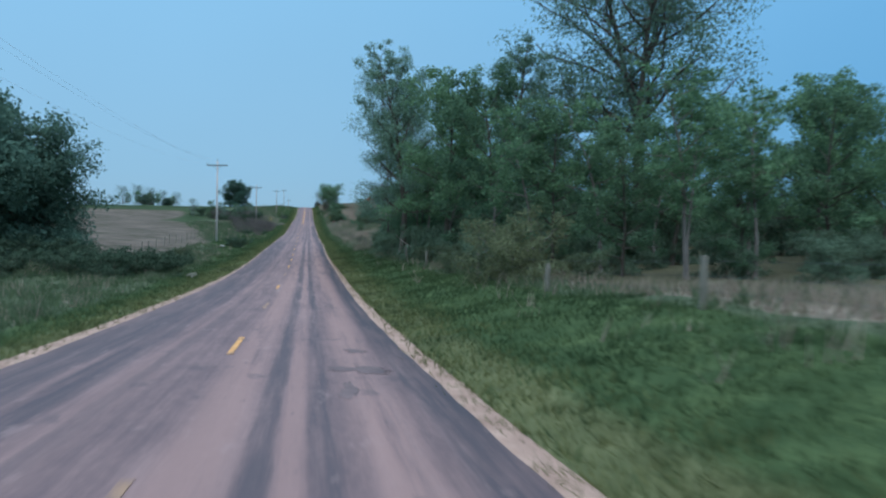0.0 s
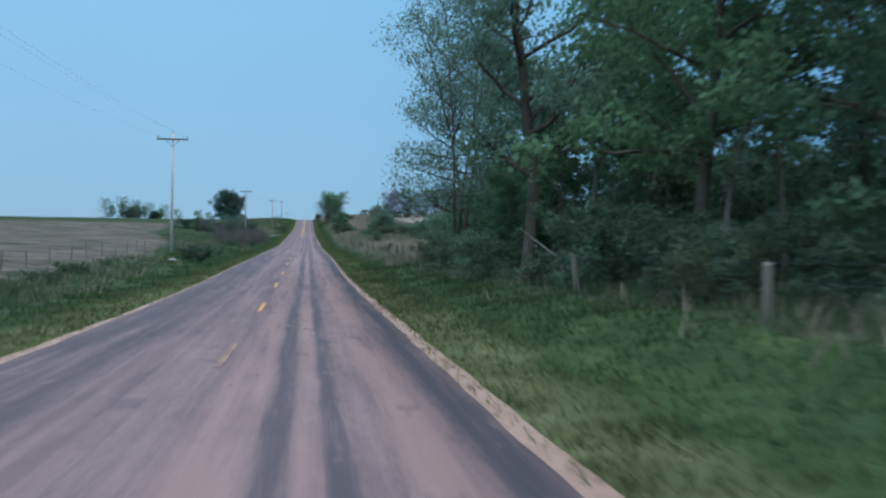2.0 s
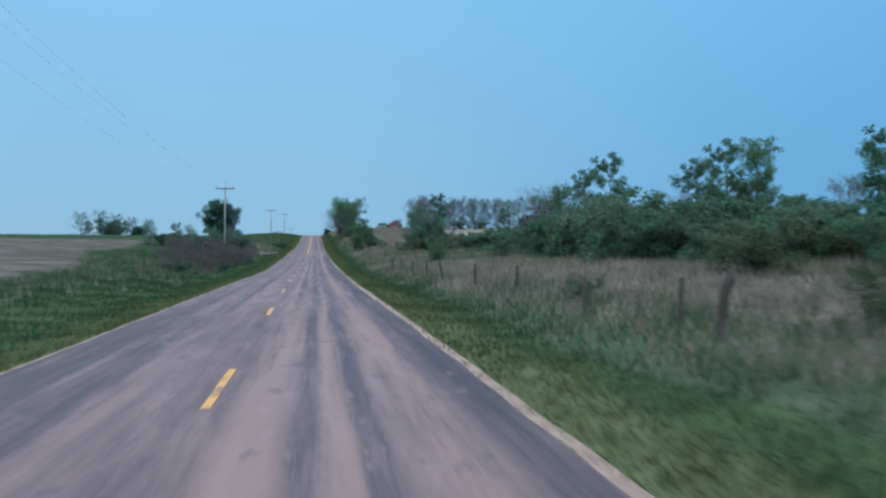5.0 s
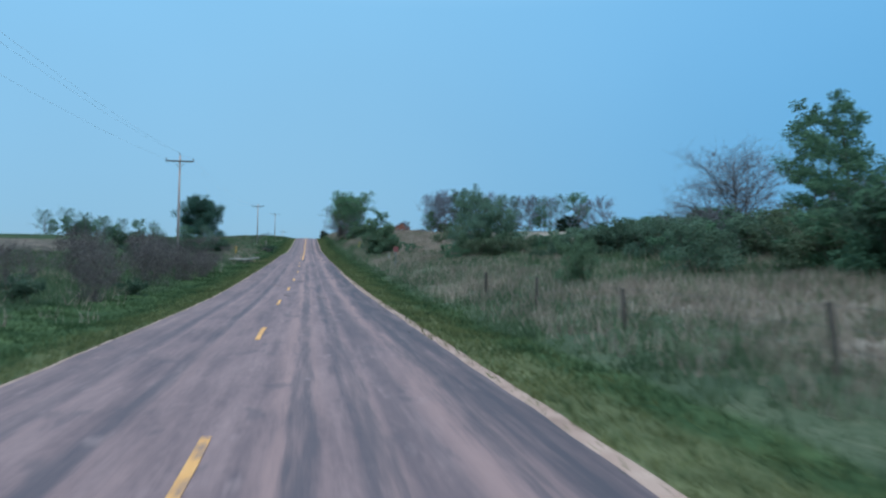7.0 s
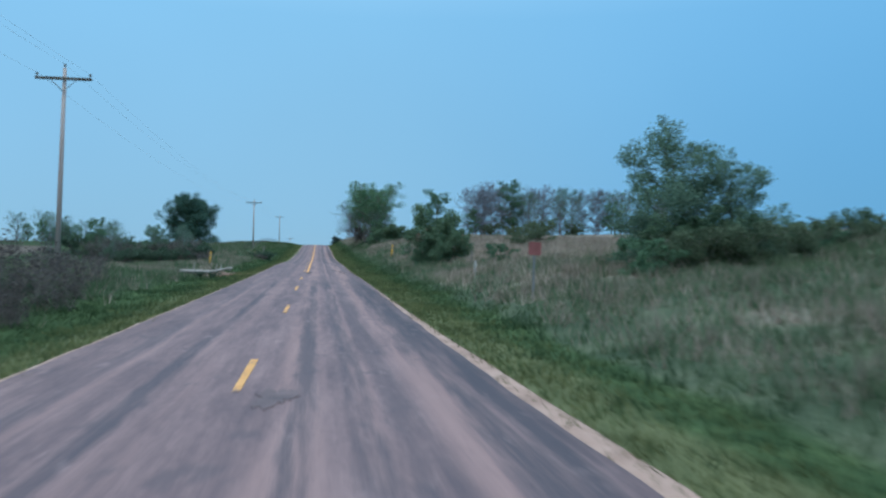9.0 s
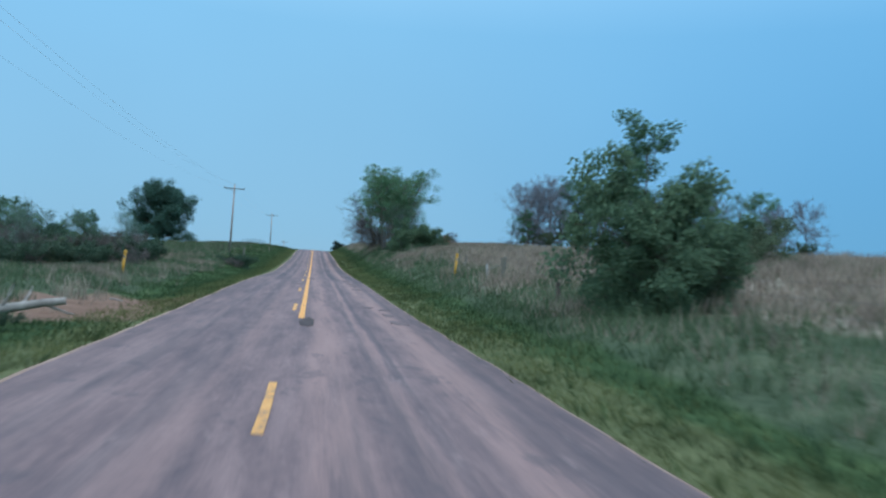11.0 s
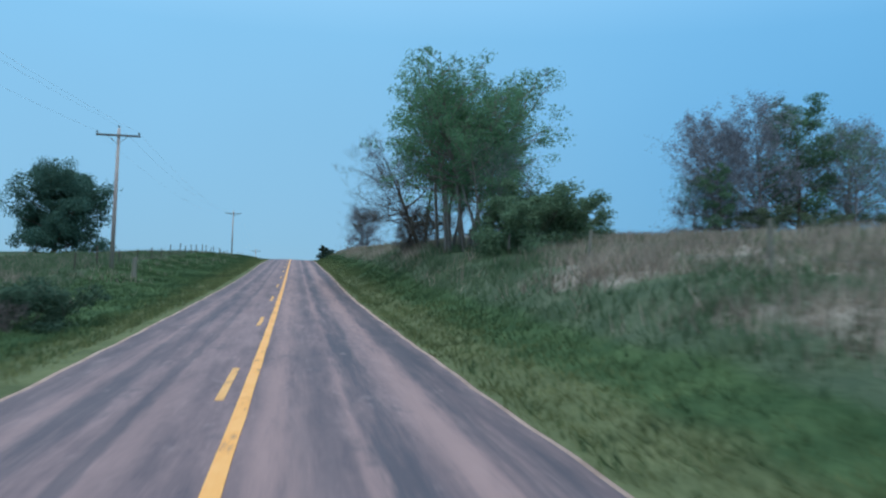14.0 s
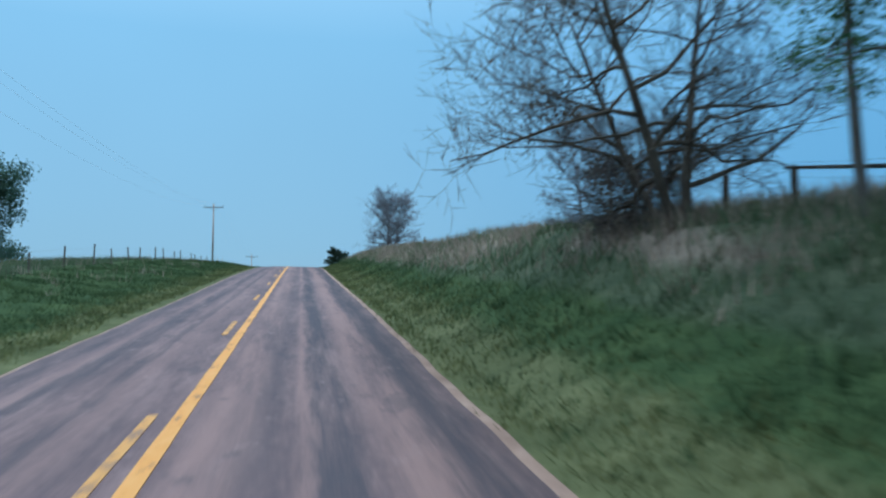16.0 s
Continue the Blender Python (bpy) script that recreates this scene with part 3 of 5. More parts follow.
def zones(x, y):
    """How far each kind of cover reaches at x, y."""
    d = np.where(x > MID, x - EDGE_R, EDGE_L - x)
    wide = np.where(x > MID, np.interp(y, [0, 40, 90, 110, 230, 280, 310, 345], [7.0, 5.2, 3.6, 2.6, 2.8, 3.0, 3.0, 2.8]), np.interp(y, [0, 60, 90, 110, 165, 185, 240, 300, 330, 420], [3.2, 3.0, 4.2, 7.5, 7.5, 4.2, 3.6, 4.8, 7.8, 9.0]))
    verge = 1 - soft(d, wide - 0.8, wide + 0.8)
    rough = (1 - soft(np.abs(x), np.where(x < 0, 22, 60), np.where(x < 0, 45, 120))) * soft(y, -400, -300) * (1 - soft(y, 460, 520))
    dry = np.where(x > 0, soft(d, 5, 8) * (soft(y, 92, 104) * (1 - soft(y, 158, 182)) * (1 - soft(x, 18, 26)) * 0.62 + soft(y, 222, 238) * (1 - soft(y, 345, 370)) * soft(d, np.interp(y, [250, 275], [2.6, 5.6]), np.interp(y, [250, 275], [4.4, 8.5])) * 0.95 * (1 - 0.4 * soft(y, 286, 298) * (1 - soft(y, 330, 338)))), 0)
    dry = np.maximum(dry, np.where(x > 0, 0.75 * soft(d, 6.6, 7.8) * (1 - soft(d, 11, 14)) * (1 - soft(y, 34, 48)), 0))
    patch = soft(np.sin(x * 0.42 + 1.3 * np.sin(y * 0.13)) * np.sin(y * 0.29 + 0.8 * np.sin(x * 0.5)) + 0.35 * np.sin(x * 1.1 + y * 0.7), 0.05, 0.75) * (1 - soft(np.abs(x), 22, 36))
    dry = np.maximum(dry, np.where(x > 0, 0.8 * patch * soft(d, 3.2, 4.6) * soft(y, 100, 112) * (1 - soft(y, 350, 380)) * (1 - 0.6 * soft(y, 168, 178) * (1 - soft(y, 214, 224))), 0.7 * patch * soft(d, 3.8, 5.0) * soft(y, 225, 250) * (1 - soft(y, 318, 330))))
    brush = np.where(x > 0, soft(d, 2.7, 3.9) * (1 - soft(d, 8, 14)) * soft(y, 84, 96) * (1 - soft(y, 225, 240)) * (0.24 + 0.36 * patch), 0)
    dry = np.maximum(dry, brush)
    # straw tone next to the gravel, partly painted headlight warmth
    dry = np.maximum(dry, 0.35 * (1 - soft(d, 0.3, 0.9)))
    dry = np.maximum(dry, np.where(x > 0, soft(d, 2.2, 3.6) * soft(y, 334, 346) * (1 - soft(y, 408, 420)) * (0.45 + 0.5 * patch), 0))
    inner = np.interp(y, [70, 80, 118, 140, 175, 205, 270, 400], [14, 10.8, 11.2, 14.5, 19, 25, 42, 46])
    field = np.where(x < 0, soft(-x, inner - 0.8, inner + 3) * soft(y, 55, 80) * (1 - soft(y, 335, 365)), 0)
    rough = rough * np.where(x < -6, 1 - 0.75 * soft(y, 112, 130) * (1 - soft(y, 225, 245)), 1)
    wood = np.where(x > 0, soft(x, 8, 11) * soft(y, 0, 30) * (1 - soft(y, 88, 98)) * (1 - soft(x, 95, 125)), 0)
    earth = np.where(x < 0, soft(d, 0.1, 0.8) * (1 - soft(d, 4.0, 6.0)) * soft(y, 238, 242) * (1 - soft(y, 250, 254)), 0)
    return {"verge": verge, "rough": rough, "dry": dry, "field": field, "wood": wood, "earth": earth, "edge": 0.85 * (1 - soft(d, 0.7, 2.6))}


co = np.empty(len(ground.data.vertices) * 3)
ground.data.vertices.foreach_get("co", co)
co = co.reshape(-1, 3)
for zone_name, weight in zones(co[:, 0], co[:, 1]).items():
    ground.data.attributes.new(zone_name, "FLOAT", "POINT").data.foreach_set("value", weight)

# paved road: a crowned slab with ragged edges, on gravel shoulders
road_y = np.concatenate([np.arange(-60, 440, 0.5), np.arange(440, 720, 5)])


def wander(y, seed):
    return 0.012 * np.sin(y * 0.83 + seed) + 0.05 * np.sin(y * 0.11 + 2 * seed) + 0.012 * np.sin(y * 2.3 + 3 * seed)


def ribbon(name, across, mat, smooth=True):
    """A ribbon along the road; across gives rows of (x, height over the road) for an array of y."""
    cols = [(np.broadcast_to(np.asarray(a, float), road_y.shape), np.broadcast_to(np.asarray(b, float), road_y.shape)) for a, b in across]
    v = np.concatenate([np.stack([a, road_y, ROAD_Z(road_y) + b], 1) for a, b in cols])
    ny = len(road_y)
    faces = np.concatenate([np.stack([c * ny + np.arange(ny - 1), (c + 1) * ny + np.arange(ny - 1), (c + 1) * ny + np.arange(1, ny), c * ny + np.arange(1, ny)], 1) for c in range(len(cols) - 1)])
    return mesh_object(name, v, faces, mat, smooth)


narrow = np.interp(road_y, [255, 290], [0.0, 0.38])
le, re = EDGE_L + wander(road_y, 1.0) + narrow, EDGE_R + wander(road_y, 4.0) - narrow * 0.35
road = tagged(ribbon("road", [(le - 0.02, -0.06), (le, 0.0), (MID - 1.6, 0.045), (MID, 0.06), (MID + 1.6, 0.045), (re, 0.0), (re + 0.02, -0.06)], ASPHALT), "worn reddish asphalt country road with tar streaks, partly headlight tint", "road", kind="structure")
width_r = np.interp(road_y, [-60, 60, 90, 190, 225, 270, 320], [0.5, 0.42, 0.25, 0.4, 0.1, 0.1, 0.22])
width_l = np.interp(road_y, [-60, 40, 70, 140, 320], [0.65, 0.55, 0.2, 0.15, 0.15])
tagged(ribbon("shoulder_right", [(re - 0.25, -0.03), (re + width_r * 0.7, -0.02), (re + width_r + wander(road_y, 9), -0.10)], GRAVEL), "pale gravel shoulder beside the road", "shoulder", kind="structure")
tagged(ribbon("shoulder_left", [(le - width_l - wander(road_y, 6), -0.10), (le - width_l * 0.7, -0.02), (le + 0.25, -0.03)], GRAVEL), "pale gravel shoulder beside the road", "shoulder", kind="structure")


def crown(x):
    return 0.06 - 0.045 * min(abs(x - MID) / 2.6, 1.0) ** 1.5


def paint_strip(name, x0, x1, y0, y1, mat, label, parent=None, step=1.0, ragged_by=0.006):
    """A thin painted strip on the road."""
    n = max(2, int((y1 - y0) / step) + 1)
    rng = random.Random(int(y0 * 10))
    ys = np.linspace(y0, y1, n)
    v, f = [], []
    for i, y in enumerate(ys):
        a, b = x0 + rng.uniform(-1, 1) * ragged_by, x1 + rng.uniform(-1, 1) * ragged_by
        z = float(ROAD_Z(y))
        v += [(a, y, z + crown(a) + 0.002), (a, y, z + crown(a) + 0.008), (b, y, z + crown(b) + 0.008), (b, y, z + crown(b) + 0.002)]
        if i:
            k = 4 * i
            for s in range(3):
                f.append((k - 4 + s, k - 3 + s, k + 1 + s, k + s))
    f += [(0, 1, 2, 3), (4 * n - 1, 4 * n - 2, 4 * n - 3, 4 * n - 4)]
    ob = mesh_object(name, v, f, mat)
    ob.parent = parent
    if label:
        ob["label"] = label
    return ob


DASHES = [3.6, 15.0, 26.8, 38.0, 50.3, 60.6, 72.0, 82.2, 94.2, 106.4, 119.4, 131.6, 143.8, 156.0, 168.5, 179.6, 190.4, 203.0, 215.0, 226.5, 243.0, 254.2] + [265.3 + 11.1 * k for k in range(18)]
for k, y in enumerate(DASHES):
    xc = float(np.interp(y, [0, 60, 110, 140, 165, 190, 205, 260], [-1.27, -1.27, -1.40, -1.60, -1.76, -1.55, -1.45, -1.62]))
    # these dashes get the darker paint: missing headlight put into the colour
    faded = y in (3.6, 26.8, 50.3)
    paint_strip("center_dash", xc - 0.05, xc + 0.05, y, y + 3.0, DASH_DIM if faded else DASH_PAINT, "worn yellow dash, darkened as where headlights miss it" if faded else "", road)
paint_strip("solid_line", -1.41, -1.26, 240.2, 470.0, YELLOW_PAINT, "continuous yellow painted line", road)


# ---- trees and shrubs ----
def tubes(segments, sides=None):
    """One mesh of tapered limbs from (p0, p1, r0, r1)."""
    vs, fs = [], []
    for p0, p1, r0, r1 in segments:
        n = sides or (8 if r0 > 0.12 else 5 if r0 > 0.035 else 3)
        d = p1 - p0
        if d.length < 1e-4:
            continue
        q = d.to_track_quat("Z", "Y").to_matrix()
        base = len(vs)
        for p, r in ((p0, r0), (p1, r1)):
            for k in range(n):
                a = 2 * math.pi * k / n
                vs.append(tuple(p + q @ Vector((math.cos(a) * r, math.sin(a) * r, 0))))
        for k in range(n):
            k2 = (k + 1) % n
            fs.append((base + k, base + k2, base + n + k2, base + n + k))
    return vs, fs


def bent(rng, p, d, length, r0, r1, n, wobble, lift):
    """A bent limb as n segments, its points and its end direction."""
    segs, pts = [], [p.copy()]
    d = d.normalized()
    for i in range(n):
        d = (d + Vector((rng.gauss(0, wobble), rng.gauss(0, wobble), rng.gauss(0, wobble) + lift))).normalized()
        q = p + d * (length / n)
        ra, rb = r0 + (r1 - r0) * i / n, r0 + (r1 - r0) * (i + 1) / n
        segs.append((p, q, ra, rb))
        pts.append(q.copy())
        p = q
    return segs, pts, d


def grow(seed, height, spread, stems=1, clear=0.25, limbs=11, forks=6, twigs=4, trunk_r=0.22, lean=(0, 0), rise=0.7, wobble=0.12, stem_spread=0.15, top=1.0, droop=0.0, spray=0):
    """Limbs of a tree, its twigs, the twig ends that carry buds, and the lobes of leaf (centre, radius)."""
    rng = random.Random(seed)
    segs, fine, ends, lobes = [], [], [], []
    for s in range(stems):
        a = 2 * math.pi * s / max(stems, 1) + rng.uniform(-0.5, 0.5)
        d0 = Vector((lean[0] + stem_spread * math.cos(a) * (stems > 1), lean[1] + stem_spread * math.sin(a) * (stems > 1), 1))
        h = height * rng.uniform(0.85, 1.0) if stems > 1 else height
        r = trunk_r * (rng.uniform(0.65, 1.0) if stems > 1 else 1)
        start = Vector((0.12 * math.cos(a), 0.12 * math.sin(a), -0.3)) * (1 if stems > 1 else 0.0) + Vector((0, 0, -0.3))
        tr, pts, _ = bent(rng, start, d0, h * 0.93, r, r * 0.14, 12, 0.05, 0.02)
        tr[0] = (tr[0][0], tr[0][1], r * 1.45, tr[0][3])
        segs += tr
        n_limbs = max(3, limbs // stems)
        for i in range(n_limbs):
            f = clear + (0.97 - clear) * (i + rng.random()) / n_limbs
            k = min(int(f * 12), 11)
            p = pts[k].lerp(pts[k + 1], f * 12 - k)
            az = 2.4 * i + rng.uniform(-0.6, 0.6) + s
            shape = math.sin(math.pi * min(1, (f - clear) / (1 - clear) * 0.80 + 0.22)) ** 0.6
            ln = spread * (0.35 + 0.65 * shape) * rng.uniform(0.7, 1.1) * (top if f > 0.8 else 1)
            up = rise * (1.35 * f - 0.05) + rng.uniform(-0.18, 0.2)
            d = Vector((math.cos(az), math.sin(az), up))
            r1 = max(0.012, r * (1 - f) * 0.5 + 0.012 * height / 8)
            lb, lp, ld = bent(rng, p, d, ln, r1, r1 * 0.25, 6, wobble, 0.03 - droop)
            segs += lb
            for j in range(forks):
                g = 0.25 + 0.75 * (j + rng.random()) / forks
                kk = min(int(g * 6), 5)
                pp = lp[kk].lerp(lp[kk + 1], g * 6 - kk)
                dd = (ld * 0.6 + Vector((rng.gauss(0, 0.7), rng.gauss(0, 0.7), rng.gauss(0.15, 0.5) - droop * 3))).normalized()
                l2 = ln * rng.uniform(0.22, 0.42)
                r2 = max(0.007, r1 * (1 - g) * 0.5 + 0.004)
                fb, fp, fd = bent(rng, pp, dd, l2, r2, r2 * 0.4, 3, wobble, 0.02 - droop)
                segs += fb
                lobes.append((fp[2].lerp(fp[3], rng.random()), l2 * rng.uniform(0.8, 1.15)))
                for t in range(twigs):
                    p3 = fp[1 + t % 3]
                    d3 = (fd * 0.6 + Vector((rng.gauss(0, 0.7), rng.gauss(0, 0.7), rng.gauss(0.1, 0.6)))).normalized()
                    q3 = p3 + d3 * l2 * rng.uniform(0.3, 0.65)
                    fine.append((p3, q3, max(0.004, r2 * 0.5), 0.003))
                    ends.append((p3, q3))
                    for u in range(spray):
                        p4 = p3.lerp(q3, rng.uniform(0.25, 1.0))
                        d4 = ((q3 - p3).normalized() * 0.8 + Vector((rng.gauss(0, 0.4), rng.gauss(0, 0.4), rng.gauss(0.3, 0.35)))).normalized()
                        fine.append((p4, p4 + d4 * l2 * rng.uniform(0.2, 0.45), 0.005, 0.0025))
    return segs, fine, ends, lobes


def unit(v):
    return v / np.maximum(np.linalg.norm(v, axis=1, keepdims=True), 1e-6)


def leaf_mesh(name, rng, c, n, size, mat, corners=4):
    """Many small pointed leaves at c, each lying roughly across its direction n."""
    face = unit(n * 0.9 + rng.normal(size=n.shape) * 0.55)
    a = unit(np.cross(face, rng.normal(size=n.shape)))
    b = np.cross(face, a)
    s = size * rng.uniform(0.55, 1.35, (len(c), 1))
    v = [c - a * s * 0.55, c + b * s * 0.36 + face * s * 0.08, c + a * s * 0.65, c - b * s * 0.36 + face * s * 0.08]
    if corners == 3:
        v = [c - a * s * 0.5 - b * s * 0.3, c + b * s * 0.45, c + a * s * 0.6 - b * s * 0.2]
    return mesh_object(name, np.stack(v, 1).reshape(-1, 3), np.arange(len(c) * corners).reshape(-1, corners), mat)


def bud_leaves(seed, ends, per, size, blur, mat):
    """Sparse leaves or buds strung along the twigs."""
    rng = np.random.RandomState(seed)
    p0 = np.repeat(np.array([tuple(a) for a, _ in ends]), per, 0)
    p1 = np.repeat(np.array([tuple(b) for _, b in ends]), per, 0)
    c = p0 + (p1 - p0) * rng.uniform(0.1, 1.15, (len(p0), 1)) + rng.normal(0, blur, p0.shape)
    return leaf_mesh("crown", rng, c, unit(rng.normal(size=c.shape) + (0, 0, 0.4)), size, mat)


def lobe_leaves(seed, lobes, fill, size, lobe, mat, corners):
    """A crown of rounded lobes: leaves lie thickest near the skin of each lobe, with gaps between the lobes."""
    rng = np.random.RandomState(seed)
    mid = np.array([tuple(p) for p, _ in lobes])
    heart = mid.mean(0) - (0, 0, 0.15 * (mid[:, 2].max() - mid[:, 2].min()))
    rad = np.clip(np.array([r for _, r in lobes]) * lobe, 0.2, 1.7)
    count = np.maximum(8, (fill * (rad / np.median(rad)) ** 1.6)).astype(int)
    k = np.repeat(np.arange(len(lobes)), count)
    d = unit(rng.normal(size=(len(k), 3)))
    out = d * (rng.uniform(size=(len(k), 1)) ** 0.42) * rad[k][:, None] * rng.uniform(0.75, 1.15, (len(k), 1)) * (1, 1, 0.72)
    c = mid[k] + out
    n = unit(0.55 * d + 0.45 * unit(c - heart) + (0, 0, 0.3) + 0.25 * rng.normal(size=c.shape))
    return leaf_mesh("crown", rng, c, n, size, mat, corners)


def tree(name, label, category, limb_mat, leaf_mat=None, seed=1, per=0, fill=0, leaf=0.2, blur=0.2, lobe=0.62, twiggy=False, limb_name="trunk", group="", **shape):
    """A tree or shrub at the origin: trunk with limbs, and a crown of leaves (per: on each twig; fill: in each lobe)."""
    segs, fine, ends, lobes = grow(seed, **shape)
    root = tagged(new(name), label, category, group)
    if not leaf_mat:
        split = [("trunk", [s for s in segs if s[2] > 0.035]), ("branching", [s for s in segs + fine if s[2] <= 0.035])]
    else:
        split = [(limb_name, segs + fine if per or twiggy else segs)]
    for piece, some in split:
        vs, fs = tubes(some)
        t = mesh_object(piece, vs, fs, limb_mat, True)
        t.parent = root
    if leaf_mat:
        crown_ob = bud_leaves(seed, ends, per, leaf, blur, leaf_mat) if per else lobe_leaves(seed, lobes, fill, leaf, lobe, leaf_mat, 3 if limb_name == "branching" else 4)
        crown_ob.parent = root
    return root


def put(ob, x, y, scale=1.0, turn=0.0, tall=1.0, first=False, sink=0.05, label=""):
    """Stand a tree (or a copy of it) on the ground."""
    m = Matrix.Translation(at_ground(x, y, sink)) @ pose(0, 0, 0, 0, 0, turn) @ Matrix.Diagonal((scale, scale, scale * tall, 1))
    if first:
        ob.matrix_basis = m
        return ob
    made = copy_thing(ob, m)
    made.matrix_basis = m
    if label:
        made["label"] = label
    return made


class Kind:
    """A kind of plant: the first stand uses the built one, further ones are copies of it."""

    def __init__(self, *args, **kw):
        self.ob, self.used = tree(*args, **kw), False

    def at(self, x, y, scale=1.0, turn=0.0, tall=1.0, label=""):
        if self.used:
            return put(self.ob, x, y, scale, turn, tall, label=label)
        self.used = True
        if label:
            self.ob["label"] = label
        return put(self.ob, x, y, scale, turn, tall, True)


WOODS = "trees of the roadside wood"
poplar_a = Kind("poplar_tree", "tall open poplar with small grey-green spring leaves", "tree", BARK, LEAF_POPLAR, seed=3, fill=95, leaf=0.15, lobe=0.62, group=WOODS, height=18.5, spread=4.3, clear=0.24, limbs=28, forks=7, twigs=4, trunk_r=0.26, rise=1.0)
poplar_b = Kind("poplar_tree", "tall poplar with several stems and thin pale leaves", "tree", BARK, LEAF_POPLAR, seed=8, fill=90, leaf=0.15, lobe=0.62, group=WOODS, height=17, spread=4.4, stems=3, clear=0.3, limbs=24, forks=6, twigs=4, trunk_r=0.15, rise=0.9, stem_spread=0.12)
wood_a = Kind("woodland_tree", "broad leafy woodland tree with mid-green leaves", "tree", BARK, LEAF_WOOD, seed=11, fill=88, leaf=0.17, lobe=0.66, group=WOODS, height=13, spread=4.4, clear=0.26, limbs=20, forks=7, twigs=4, trunk_r=0.2)
wood_b = Kind("woodland_tree", "slim woodland tree leafed down to its foot", "tree", BARK, LEAF_FRESH, seed=21, fill=72, leaf=0.16, lobe=0.7, group=WOODS, height=10, spread=3.2, clear=0.16, limbs=20, forks=6, twigs=4, trunk_r=0.13)
sapling = Kind("sapling", "thin pale-stemmed young tree with sparse leaves in the wood", "tree", BARK_PALE, LEAF_WOOD, seed=31, fill=40, leaf=0.14, lobe=0.7, group=WOODS, height=8, spread=1.9, clear=0.42, limbs=12, forks=4, twigs=3, trunk_r=0.09)
under = Kind("understory_shrub", "dense dull green shrub at the foot of the wood", "shrub", BARK, LEAF_UNDER, seed=41, fill=55, leaf=0.12, lobe=0.95, limb_name="branching", group="undergrowth of the wood", height=3.0, spread=1.5, stems=6, clear=0.08, limbs=18, forks=4, twigs=2, trunk_r=0.03, stem_spread=0.5)
shrub_green = Kind("shrub", "rounded fresh green roadside shrub", "shrub", BARK, LEAF_FRESH, seed=51, fill=70, leaf=0.12, lobe=0.95, limb_name="branching", height=3.2, spread=1.5, stems=6, clear=0.08, limbs=24, forks=4, twigs=3, trunk_r=0.03, stem_spread=0.45)
shrub_dark = Kind("shrub", "low dark shrub among rough grass", "shrub", BARK, LEAF_DARK, seed=61, fill=60, leaf=0.11, lobe=0.95, limb_name="branching", height=2.2, spread=1.4, stems=7, clear=0.06, limbs=24, forks=4, twigs=2, trunk_r=0.022, stem_spread=0.7)
shrub_grey = Kind("shrub", "olive-brown shrub with small sparse leaves", "shrub", BARK_PALE, LEAF_OLIVE, seed=71, fill=70, leaf=0.09, lobe=1.0, limb_name="branching", height=2.6, spread=1.3, stems=8, clear=0.06, limbs=28, forks=5, twigs=2, trunk_r=0.018, stem_spread=0.5)
willow = Kind("willow_bush", "fuzzy olive-brown willow bush beside the fence", "shrub", BARK_PALE, LEAF_WILLOW, seed=73, fill=80, leaf=0.07, lobe=1.0, limb_name="branching", height=2.5, spread=1.3, stems=8, clear=0.06, limbs=28, forks=5, twigs=2, trunk_r=0.018, stem_spread=0.5)
thicket = Kind("thicket", "brown willow thicket just in bud", "shrub", BARK_PALE, LEAF_BROWN, seed=81, per=6, leaf=0.07, blur=0.12, limb_name="branching", height=3.0, spread=1.2, stems=10, clear=0.1, limbs=30, forks=5, twigs=4, trunk_r=0.016, stem_spread=0.45, rise=1.3)
hawthorn = Kind("hawthorn_tree", "low spreading green tree beside the fence", "tree", BARK, LEAF_GREY, seed=91, fill=105, leaf=0.115, lobe=0.62, height=6.2, spread=3.4, clear=0.06, limbs=28, forks=7, twigs=4, trunk_r=0.13, rise=0.5)
round_tree = Kind("maple_tree", "slim-trunked tree with high rounded crown of fresh leaves", "tree", BARK_PALE, LEAF_MAPLE, seed=101, fill=35, leaf=0.12, lobe=0.6, twiggy=True, height=11.9, spread=3.3, stems=2, clear=0.38, limbs=30, forks=7, twigs=4, trunk_r=0.125, stem_spread=0.1, rise=0.7, top=0.7)
oak = Kind("oak_tree", "dark round-headed oak standing alone in the field", "tree", BARK, LEAF_OAK, seed=111, fill=150, leaf=0.24, lobe=0.8, height=9.8, spread=6.2, clear=0.07, limbs=40, forks=9, twigs=4, trunk_r=0.34, rise=0.55)
bare = Kind("bare_tree", "round tree in bud with fine purple-grey twigs", "tree", TWIG, LEAF_BUD, seed=121, per=9, leaf=0.085, blur=0.12, limb_name="trunk", height=8, spread=3.7, clear=0.1, limbs=28, forks=8, twigs=5, trunk_r=0.14, rise=0.9, wobble=0.16)
bank_bush = Kind("bush", "large dense olive-green bush on top of the bank", "shrub", BARK, LEAF_BUSH, seed=57, fill=130, leaf=0.11, lobe=1.0, limb_name="branching", height=3.3, spread=1.6, stems=7, clear=0.06, limbs=28, forks=4, twigs=3, trunk_r=0.03, stem_spread=0.45)
open_bare = Kind("bare_tree", "broad leafless tree with fine spreading branches", "tree", TWIG, None, seed=127, height=8, spread=4.4, clear=0.14, limbs=34, forks=9, twigs=5, spray=2, trunk_r=0.15, rise=0.8, wobble=0.16)
budding = Kind("budding_tree", "tree just coming into thin pale leaf", "tree", TWIG, LEAF_GREY, seed=131, per=9, leaf=0.11, blur=0.2, height=8.5, spread=3.6, clear=0.12, limbs=22, forks=7, twigs=4, trunk_r=0.14, rise=0.9)
